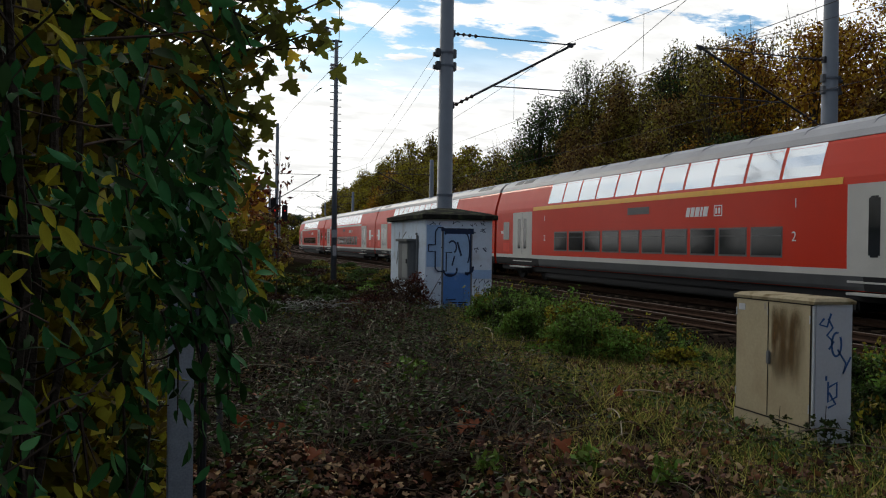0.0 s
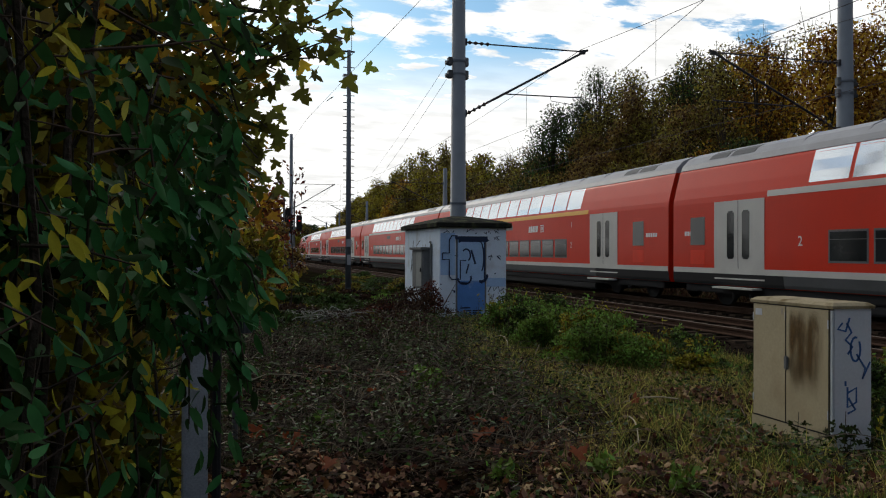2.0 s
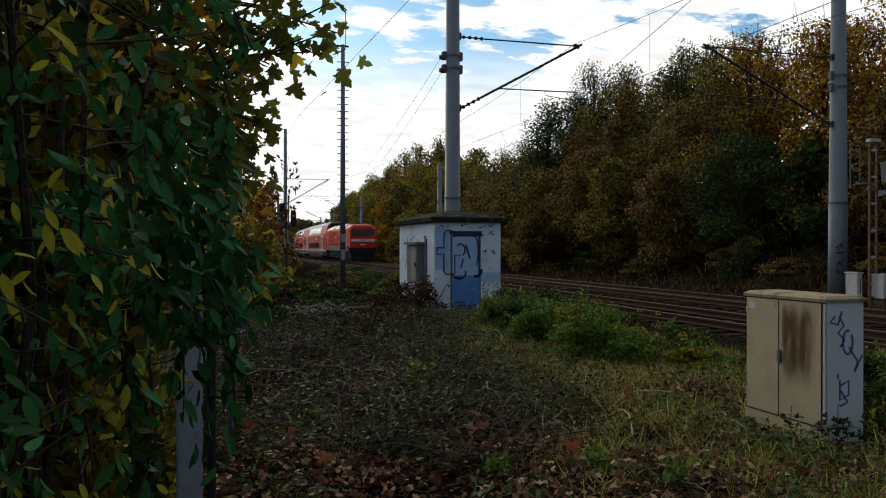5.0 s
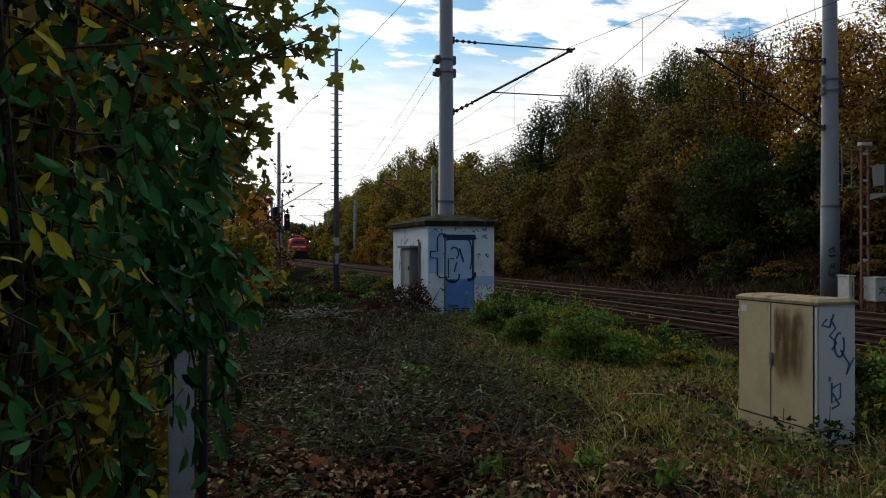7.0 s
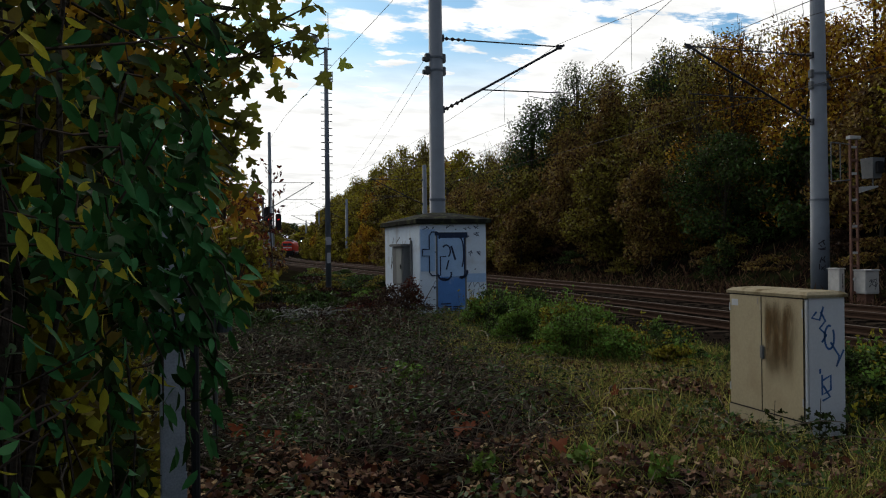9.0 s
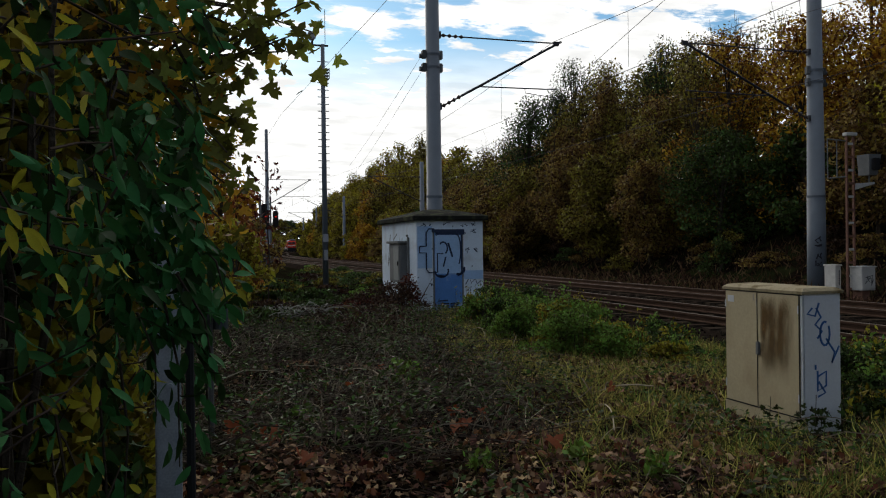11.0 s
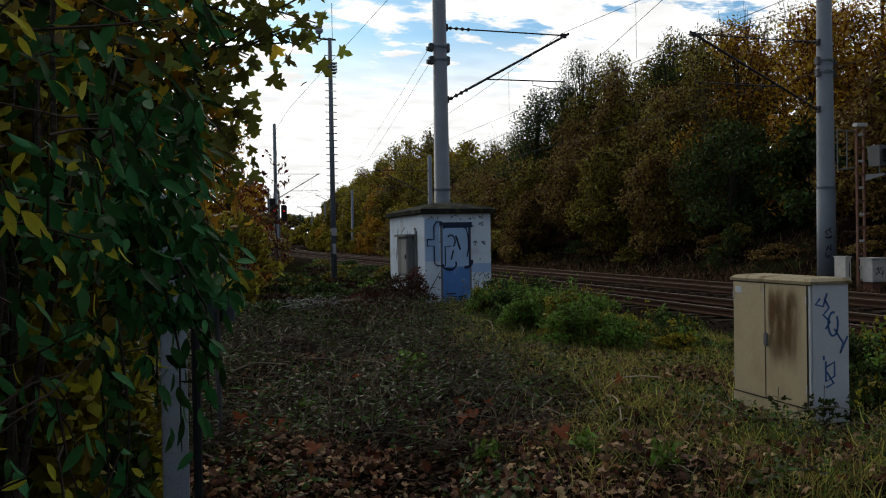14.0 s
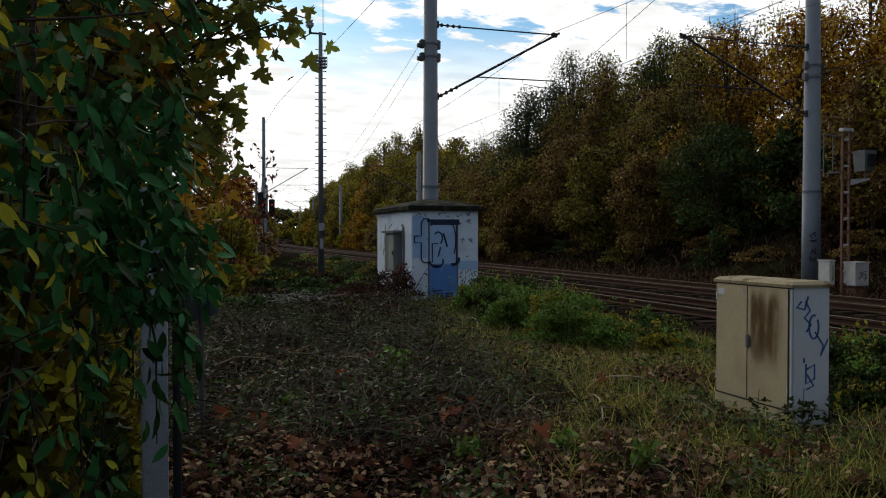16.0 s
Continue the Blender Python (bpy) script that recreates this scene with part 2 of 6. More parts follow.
def land(x, y):
    o = line_offset(x, y)
    z = 0.05 * noise.noise((x * .5, y * .5, 0)) + 0.12 * noise.noise((x * .13, y * .13, 3))
    z -= 0.06 * smooth(4.2, 4.7, x) * (1 - smooth(5.5, 6.0, x)) * smooth(4.6, 5.2, y) * (1 - smooth(6.5, 7.0, y))
    z += 0.22 * noise.noise((x * .75, y * .75, 8)) * smooth(4.0, 7.0, y) * (1 - smooth(14.0, 16.5, y)) * (1 - smooth(3.2, 4.6, x)) * smooth(-2.0, 0.0, x)
    flat = smooth(7.2, 8.8, o) * (1 - smooth(17.6, 20.4, o))
    z = z * (1 - flat) - 0.32 * flat
    z += 5.0 * smooth(19.8, 32.0, o) + 0.6 * smooth(19.9, 21.8, o)
    return z


def ground():
    xs = [-900, -400, -150, -60, -30, -15] + [-8 + .5 * k for k in range(90)] + [38, 45, 60, 90, 150, 300, 900]
    ys = [-900, -300, -100, -40, -20, -10] + [-5 + .5 * k for k in range(110)] + [50 + 3 * k for k in range(34)] + [155 + 12 * k for k in range(25)] + [500, 700, 1200, 2500]
    verts = [(x, y, land(x, y)) for y in ys for x in xs]
    w = len(xs)
    faces = [(j * w + i, j * w + i + 1, (j + 1) * w + i + 1, (j + 1) * w + i) for j in range(len(ys) - 1) for i in range(w - 1)]
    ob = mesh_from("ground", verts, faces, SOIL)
    for p in ob.data.polygons:
        p.use_smooth = True
    tagged(ob, "rough ground of dark soil, moss and fallen leaves", "ground", kind="structure")


ground()


def swept(name, profile, off, s0, s1, material, step=6.0, parent=None, z=0.0):
    """A profile (across, height) drawn along the line."""
    n = max(2, int((s1 - s0) / step) + 1)
    sec = []
    for k in range(n):
        s = s0 + (s1 - s0) * k / (n - 1)
        sec.append([along(s, off + a)[0] + Vector((0, 0, h + z)) for a, h in profile])
    return part(name, loft(sec), material, parent)


def tracks():
    bed = swept("ballast_bed", [(-4.9, -.45), (-4.2, -.33), (-3.4, -.16), (3.4, -.16), (4.2, -.33), (5.0, -.45)], (NEAR + FAR) / 2, -40, 520, BALLAST)
    tagged(bed, "rust-brown gravel bed under two railway tracks", "ballast", kind="structure")
    for name, off in (("near", NEAR), ("far", FAR)):
        t = thing("railway_track", "rusty steel rails on weathered sleepers in gravel", "railway track", group="railway tracks")
        for side in (-0.753, 0.753):
            swept("rail", [(-.075, -.11), (.075, -.11), (.075, -.095), (.012, -.075), (.012, -.01), (.036, 0), (.036, .04), (-.036, .04), (-.036, 0), (-.012, -.01), (-.012, -.075), (-.075, -.095)], off + side, -40, 520, RAIL, parent=t, z=.01)
            swept("rail_head", [(-.03, .04), (.03, .04), (.026, .046), (-.026, .046)], off + side, -40, 520, RAILTOP, parent=t, z=.01)


tracks()


# ---- vegetation helpers ----
def polar(bearing, dist, z=0.0):
    """A place by its bearing from the y axis, in degrees, and its distance."""
    return np.array((math.sin(radians(bearing)) * dist, math.cos(radians(bearing)) * dist, z))


def unit(v):
    return v / (np.linalg.norm(v, axis=-1, keepdims=True) + 1e-9)


def blob_points(rng, centres, size, each, power=0.45):
    """Points scattered through blobs, denser towards the rim."""
    c = np.repeat(np.asarray(centres, float), each, axis=0)
    d = unit(rng.normal(size=c.shape))
    return c + d * (rng.random((len(c), 1)) ** power) * np.asarray(size)


def card_mesh(name, shape, faces, places, axis, side, size, material, parent=None, mats=None, index=None):
    """Many small flat or folded pieces in one mesh: shape is given in (along, across, up) of a piece of length 1."""
    shape = np.asarray(shape, float)
    axis = unit(axis)
    up = unit(np.cross(axis, side))
    side = np.cross(up, axis)
    n, k = len(places), len(shape)
    size = np.asarray(size).reshape(-1, 1, 1) * np.ones((n, 1, 1))
    co = places[:, None] + size * (shape[None, :, 0:1] * axis[:, None] + shape[None, :, 1:2] * side[:, None] + shape[None, :, 2:3] * up[:, None])
    sizes = np.array([len(f) for f in faces])
    flat = np.concatenate([np.array(f) for f in faces])
    loops = (flat[None] + np.arange(n)[:, None] * k).ravel()
    totals = np.tile(sizes, n)
    me = bpy.data.meshes.new(name)
    me.vertices.add(n * k)
    me.vertices.foreach_set("co", co.astype(np.float32).ravel())
    me.loops.add(len(loops))
    me.loops.foreach_set("vertex_index", loops.astype(np.int32))
    me.polygons.add(len(totals))
    me.polygons.foreach_set("loop_start", np.r_[0, np.cumsum(totals)[:-1]].astype(np.int32))
    for m in (mats or [material]):
        me.materials.append(m)
    if index is not None:
        me.polygons.foreach_set("material_index", np.repeat(index, len(faces)).astype(np.int32))
    if shape.shape[0] > 8:
        me.polygons.foreach_set("use_smooth", np.ones(len(totals), dtype=bool))
    me.update(calc_edges=True)
    me.validate()
    ob = new(name, me)
    if parent:
        ob.parent = parent
    return ob


CARD = ([(-.5, 0, 0), (0, .23, .04), (.5, 0, 0), (0, -.23, .04)], [(0, 1, 2), (0, 2, 3)])
BLADE = ([(0, .5, 0), (0, -.5, 0), (.55, .35, .06), (.55, -.35, .06), (1, 0, .3)], [(0, 1, 3, 2), (2, 3, 4)])
OVAL = ([(0, 0, 0)] + [q for f, w, d in ((.14, .10, .0), (.32, .165, -.01), (.55, .17, -.03), (.78, .11, -.08)) for q in ((f, w, d + .035), (f, 0, d), (f, -w, d + .035))] + [(1, 0, -.15)],
        [(0, 2, 1), (0, 3, 2)] + [f for k in (1, 4, 7) for f in ((k, k + 1, k + 4, k + 3), (k + 1, k + 2, k + 5, k + 4))] + [(10, 11, 13), (11, 12, 13)])
MAPLE = ([(0, 0, 0), (.02, .16, .02), (-.06, .42, .03), (.16, .33, .02), (.26, .55, .05), (.44, .38, .02), (.40, .18, 0), (.70, .22, .0), (1, 0, -.08),
          (.70, -.22, .0), (.40, -.18, 0), (.44, -.38, .02), (.26, -.55, .05), (.16, -.33, .02), (-.06, -.42, .03), (.02, -.16, .02), (.3, 0, -.03)],
         [(16, k, k + 1) for k in range(15)] + [(16, 15, 0)])


CRUMPLED = ([(0, 0, 0), (.1, .3, .12), (.35, .22, .02), (.5, .42, .2), (.68, .2, .05), (1, .05, .22), (.7, -.24, .0), (.45, -.36, .18), (.2, -.2, .03), (.45, 0, -.08)],
            [(9, k, k + 1) for k in range(8)] + [(9, 8, 0)])


def leaf_mat(name, color, k=0.35, thin=0.3, rough=0.55, spec=0.12):
    return mat(name, color, rough, var=0.2, scale=2.0, island=k, through_light=thin, spec=spec)


OLIVE = leaf_mat("olive autumn leaves", (0.135, 0.104, 0.018), .85)
GOLD = leaf_mat("golden autumn leaves", (0.29, 0.145, 0.014), .8)
RUST = leaf_mat("rusty brown leaves", (0.15, 0.090, 0.026), .85)
GREEN = leaf_mat("dark green leaves", (0.042, 0.064, 0.015), .85)
YELLOWGREEN = leaf_mat("yellowing green leaves", (0.21, 0.17, 0.018), .7)
FRESH = leaf_mat("fresh green shrub leaves", (0.110, 0.170, 0.028), .8)
DRYRED = leaf_mat("dry red-brown leaves", (0.042, 0.021, 0.013), .8)
CRIMSON = leaf_mat("dark red leaves", (0.085, 0.018, 0.012), .7)
ORANGE = leaf_mat("orange maple leaves", (0.25, 0.080, 0.024), .5)
HEDGELEAF = leaf_mat("glossy dark green hedge leaves", (0.038, 0.120, 0.031), 0.75, 0.2, 0.5, 0.08)
HEDGEYELLOW = leaf_mat("yellow-green hedge leaves", (0.46, 0.42, 0.04), 0.45, 0.35, 0.55, 0.08)
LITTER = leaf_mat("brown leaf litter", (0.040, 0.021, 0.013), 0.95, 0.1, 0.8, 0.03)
BANKLITTER = leaf_mat("rust-brown dead bracken", (0.085, 0.046, 0.028), 0.8, 0.1, 0.8, 0.03)
PALELITTER = leaf_mat("pale tan dry leaves", (0.23, 0.135, 0.085), 0.85, 0.1, 0.8, 0.05)
REDLITTER = leaf_mat("reddish fallen leaves", (0.13, 0.050, 0.024), 0.6, 0.15, 0.8)
DRYGRASS = leaf_mat("straw and olive grass", (0.33, 0.265, 0.078), 0.75, 0.25, 0.7, 0.05)
GREENGRASS = leaf_mat("green grass", (0.115, 0.155, 0.032), 0.75, 0.25, 0.7, 0.05)
PALESTALK = mat("pale grey dry stalks", (0.26, 0.25, 0.22), 0.9, var=0.3, scale=6, island=0.5, spec=0.05)
CUTWOOD = mat("pale grey-brown cut wood", (0.19, 0.15, 0.115), 0.9, var=0.3, scale=6, island=0.8, spec=0.03)
TWIG = mat("dry grey-brown twigs", (0.105, 0.081, 0.061), 0.9, var=0.3, scale=6, island=0.9, spec=0.03)


def spread(rng, n):
    return rng.normal(size=(n, 3)), rng.normal(size=(n, 3))


def tree(name, x, y, top, width, material, seed, leaf=0.15, count=3000, label="", low=0.05, clumps=22, bare=0.0, group="trees on the bank", kind=""):
    rng = np.random.default_rng(seed)
    z0 = land(x, y)
    h = max(.18, top - z0)
    t = thing(name, label, "tree" if name == "tree" else "shrub", (x, y, z0 - .1), group=group, kind=kind)
    lean = rng.normal(size=2) * .25
    bm = tube([(0, 0, 0), (lean[0] * .5 * min(1, h), lean[1] * .5 * min(1, h), h * .4), (lean[0] * min(1, h), lean[1] * min(1, h), h * .9)], [.02 * h, .013 * h, .004 * h], 6)
    centres = []
    for k in range(clumps):
        f = (k + rng.random()) / clumps
        a = rng.random() * 6.283
        rad = width * math.sin(math.pi * min(1, .28 + .68 * f)) ** .7 * (.25 + .75 * rng.random())
        c = np.array((math.cos(a) * rad, math.sin(a) * rad, h * (low + (.95 - low) * f)))
        centres.append(c)
        r0 = np.array((lean[0] * .5 * f, lean[1] * .5 * f, max(.05, c[2] * .55)))
        mid = (r0 + c) * .5 + np.array((0, 0, .06 * h))
        tube([r0, mid, c + unit(c - r0) * .1 * h * rng.random()], [.006 * h, .004 * h, .0015 * h], 4, bm)
        for q in range(3 + int(bare * 6)):
            e = c + rng.normal(size=3) * np.array((.3, .3, .4)) * width * .5 + np.array((0, 0, .05 * h))
            tube([(mid + c) * .5, e], [.0025 * h, .0007 * h], 3, bm, caps=False)
    part("trunk", bm, BARK, t)
    each = max(4, int(count * (1 - bare) / clumps))
    pts = blob_points(rng, centres, (width * .44, width * .44, max(.05, h * .12)), each, .5)
    a, b = spread(rng, len(pts))
    card_mesh("crown", *CARD, pts, a, b, leaf * (.6 + .8 * rng.random(len(pts))), material, t)
    return t


# ---- hut ----
BLUEPAINT = mat("blue door paint", (0.09, 0.225, 0.52), 0.55, var=0.15, scale=3, second=(0.25, 0.34, 0.48), cut=(0.6, 0.7))
PALEBLUE = mat("pale blue sprayed paint", (0.34, 0.50, 0.72), 0.7, var=0.15, scale=3)
SPRAY = mat("dark blue spray paint", (0.02, 0.035, 0.08), 0.6, var=0.2)
GREYBOX = mat("grey weathered plastic", (0.145, 0.15, 0.15), 0.7, var=0.25, scale=5)
TAGBLUE = mat("blue marker ink", (0.03, 0.10, 0.26), 0.6, var=0.2)


def stroke(points, width, depth=0.003):
    """A sprayed line on a wall that faces -y: flat ribbon through points (x, z)."""
    bm = bmesh.new()
    pts = [Vector((p[0], 0, p[1])) for p in points]
    left, right = [], []
    for k, p in enumerate(pts):
        d = (pts[min(k + 1, len(pts) - 1)] - pts[max(k - 1, 0)])
        d = d.normalized() if d.length else Vector((1, 0, 0))
        nrm = Vector((-d.z, 0, d.x)) * width * .5
        left.append(p + nrm); right.append(p - nrm)
    rows = [[bm.verts.new((v.x, y, v.z)) for v in side] for side, y in ((left, -depth), (right, -depth), (right, .002), (left, .002))]
    for r, q in zip(rows, rows[1:] + rows[:1]):
        for k in range(len(pts) - 1):
            bm.faces.new((r[k], r[k + 1], q[k + 1], q[k]))
    bmesh.ops.recalc_face_normals(bm, faces=bm.faces)
    return bm


def curl(cx, cz, rx, rz, a0, a1, n=10):
    return [(cx + rx * math.cos(radians(a0 + (a1 - a0) * k / n)), cz + rz * math.sin(radians(a0 + (a1 - a0) * k / n))) for k in range(n + 1)]


def scrawl(rng, x0, x1, z0, z1, n):
    """An unreadable scribble."""
    return [(x0 + (x1 - x0) * rng.random(), z0 + (z1 - z0) * rng.random()) for _ in range(n)]


def hut():
    h = thing("equipment_hut", "small white graffitied trackside hut with dark felt roof", "hut", (4.9, 17.19, 0))
    bm = box(0, 0, -.25, 1.6, 3.36, 2.16, .012)
    part("wall", bm, WHITEWALL, h)
    part("plinth", box(-.012, -.012, -.25, 1.612, 3.372, .03, .006), SLEEPER, h)
    part("roof", loft([[(-.09, -.09, 2.13), (1.69, -.09, 2.13), (1.69, 3.45, 2.13), (-.09, 3.45, 2.13)], [(-.1, -.1, 2.15), (1.7, -.1, 2.15), (1.7, 3.46, 2.15), (-.1, 3.46, 2.15)],
                       [(-.1, -.1, 2.235), (1.7, -.1, 2.235), (1.7, 3.46, 2.235), (-.1, 3.46, 2.235)], [(.05, .1, 2.29), (1.55, .1, 2.29), (1.55, 3.26, 2.29), (.05, 3.26, 2.29)],
                       [(.6, 1.0, 2.43), (1.0, 1.0, 2.43), (1.0, 2.3, 2.43), (.6, 2.3, 2.43)]]), ROOFFELT, h)
    door = part("door", box(.42, -.022, .0, 1.07, .01, 1.88, .008), BLUEPAINT, h, "blue steel door with sprayed lettering")
    part("door_frame", box(.38, -.012, -.02, .42, .01, 1.92), GREYBOX, door)
    part("door_frame", box(1.07, -.012, -.02, 1.11, .01, 1.92), GREYBOX, door)
    part("lintel", box(.36, -.04, 1.86, 1.13, .01, 1.93, .006), SPRAY, door)
    for cx in (.56, .78):
        g = part("vent_grille", box(cx, -.03, .05, cx + .19, 0, .25, .004), BLACK, door)
        for k in range(5):
            part("slat", box(cx + .005, -.036, .06 + .038 * k, cx + .185, -.026, .072 + .038 * k), BLUEPAINT, g)
    part("pale_patch", box(.43, -.027, .92, 1.06, -.02, 1.8, .003), PALEBLUE, h)
    part("pale_patch", box(1.12, -.006, .78, 1.59, .004, .98, .002), PALEBLUE, h)
    part("pale_patch", box(.02, -.006, 1.05, .36, .004, 2.0, .002), PALEBLUE, h)
    ink = []
    # an outlined cross and round letters over the door
    ink += [([(.06, 1.55), (.22, 1.55), (.22, 1.85), (.28, 1.94), (.40, 1.94), (.46, 1.85), (.46, 1.78)], .03), ([(.06, 1.55), (.06, 1.40), (.22, 1.40), (.22, 1.02), (.28, .95), (.48, .95), (.48, 1.38), (.62, 1.38)], .03),
            ([(.40, 1.9), (.40, .85)], .035), (curl(.58, .98, .16, .14, 180, 380), .04), ([(.44, 1.84), (1.14, 1.84)], .07), (curl(.62, 1.5, .1, .14, -60, 140), .035), ([(.74, 1.62), (.84, 1.3)], .045),
            (curl(.95, 1.45, .09, .36, 100, -60), .03), (curl(.98, 1.02, .14, .12, 250, 380), .06), ([(.68, 1.3), (.62, 1.08)], .035), ([(.5, .88), (.66, .86)], .04), ([(1.06, 1.8), (1.06, .95), (.98, .86)], .035), ([(.48, .3), (.72, .31)], .03)]
    rng = np.random.default_rng(3)
    for cx, cz, w, hh, n in ((1.28, 1.82, .2, .2, 7), (1.3, 1.98, .16, .1, 5), (1.16, 1.36, .12, .16, 6), (1.32, 1.38, .16, .14, 6), (1.28, .30, .22, .16, 7), (.03, 1.92, .2, .16, 7), (.62, 2.0, .2, .1, 5), (1.02, 1.98, .14, .08, 4), (.28, .62, .12, .16, 6), (.3, .38, .06, .06, 3)):
        ink.append((scrawl(rng, cx, cx + w, cz, cz + hh, n), .016))
    ink += [([(1.16, .66), (1.26, .84), (1.30, .68), (1.40, .80), (1.44, .66), (1.54, .74)], .022), ([(1.2, .52), (1.3, .62), (1.26, .46)], .018), ([(1.34, .5), (1.44, .58), (1.4, .42)], .018)]
    for q in range(26):
        x, z = 1.55 * rng.random(), .75 + 1.35 * rng.random()
        if .36 < x < 1.12 and z < 1.95:
            continue
        ink.append(([(x, z), (x + .03, z + .02 * rng.normal())], .022))
    for pts, w in ink:
        ob = part("graffiti", stroke(pts, w), SPRAY, h)
        inside = any(.42 < p[0] < 1.07 and p[1] < 1.9 for p in pts)
        ob.location.y = -.0275 if inside else -.002
    # meter box on the side wall
    mb = part("meter_box", box(-.2, .75, .70, -.002, 1.75, 1.62, .02), GREYBOX, h, "grey scratched meter box on the side wall")
    part("box_roof", box(-.26, .70, 1.62, -.002, 1.82, 1.68, .01), GREYBOX, mb)
    part("box_door", box(-.215, .82, .76, -.2, 1.30, 1.56, .005), mat("light grey door", (.24, .25, .24), .6, var=.2), mb)
    part("lock", box(-.235, .84, 1.1, -.215, .90, 1.2, .004), BLACK, mb)
    part("conduit", tube([(-.03, .62, -.1), (-.03, .62, 1.75), (-.03, .70, 1.8)], .03, 8), GREYBOX, h)
    for q in range(5):
        ob = part("graffiti", stroke(scrawl(rng, 1.9 + q * .28, 2.4 + q * .25, .6, 1.9, 6), .03), GREYBOX, h)
        ob.matrix_basis = Matrix.Translation((-.003, 4.6, 0)) @ Matrix.Rotation(radians(-90), 4, 'Z')


hut()


# ---- cable cabinet ----
STAINED = mat("beige paint with rust-brown run stains", (0.43, 0.36, 0.225), 0.62, spec=0.2, var=0.10, scale=2.4, second=(0.35, 0.28, 0.17), cut=(.52, .75), fine=40, bump=.08)
# The pale bluish light on the end panel is mixed into this colour.
SIDELIT = mat("cabinet paint with pale bluish light mixed in", (0.52, 0.54, 0.56), 0.6, spec=.2, var=.07, scale=3, fine=40)


LIDMOSS = mat("beige lid paint with brown moss", (0.30, 0.25, 0.155), 0.8, spec=0.1, var=0.2, scale=6, second=(0.13, 0.095, 0.045), cut=(.5, .66), fine=50, bump=.2)
PALEMARK = mat("pale scraped paint", (0.5, 0.48, 0.42), 0.7)


def stain_mat():
    """The brown run of dirt: its own shape, widest at the top and fading down."""
    m = mat("brown water stain", (0.15, 0.088, 0.034), .8, var=.3, scale=7, spec=.1)
    N, L = m.node_tree.nodes, m.node_tree.links
    co = N.new("ShaderNodeTexCoord"); sep = N.new("ShaderNodeSeparateXYZ"); L.new(co.outputs["Object"], sep.inputs[0])
    nz = N.new("ShaderNodeTexNoise"); nz.inputs["Scale"].default_value = 9; nz.inputs["Detail"].default_value = 5
    mp = N.new("ShaderNodeMapping"); mp.inputs["Scale"].default_value = (1, 1, .3); L.new(co.outputs["Object"], mp.inputs[0]); L.new(mp.outputs[0], nz.inputs["Vector"])
    def rng(src, a, b):
        r = N.new("ShaderNodeMapRange"); r.interpolation_type = 'SMOOTHSTEP'; r.inputs["From Min"].default_value, r.inputs["From Max"].default_value = a, b
        L.new(src, r.inputs["Value"]); return r.outputs[0]
    def mul(a, b):
        k = N.new("ShaderNodeMath"); k.operation = 'MULTIPLY'; L.new(a, k.inputs[0]); L.new(b, k.inputs[1]); return k.outputs[0]
    f = mul(mul(rng(sep.outputs["Y"], .06, .26), rng(sep.outputs["Y"], .52, .46)), mul(rng(sep.outputs["Z"], .28, .85), rng(sep.outputs["Z"], 1.12, .9)))
    f = mul(f, rng(nz.outputs["Fac"], .2, .8))
    tr = N.new("ShaderNodeBsdfTransparent"); mx = N.new("ShaderNodeMixShader")
    L.new(f, mx.inputs[0]); L.new(tr.outputs[0], mx.inputs[1]); L.new(N["Principled BSDF"].outputs[0], mx.inputs[2]); L.new(mx.outputs[0], N["Material Output"].inputs[0])
    return m


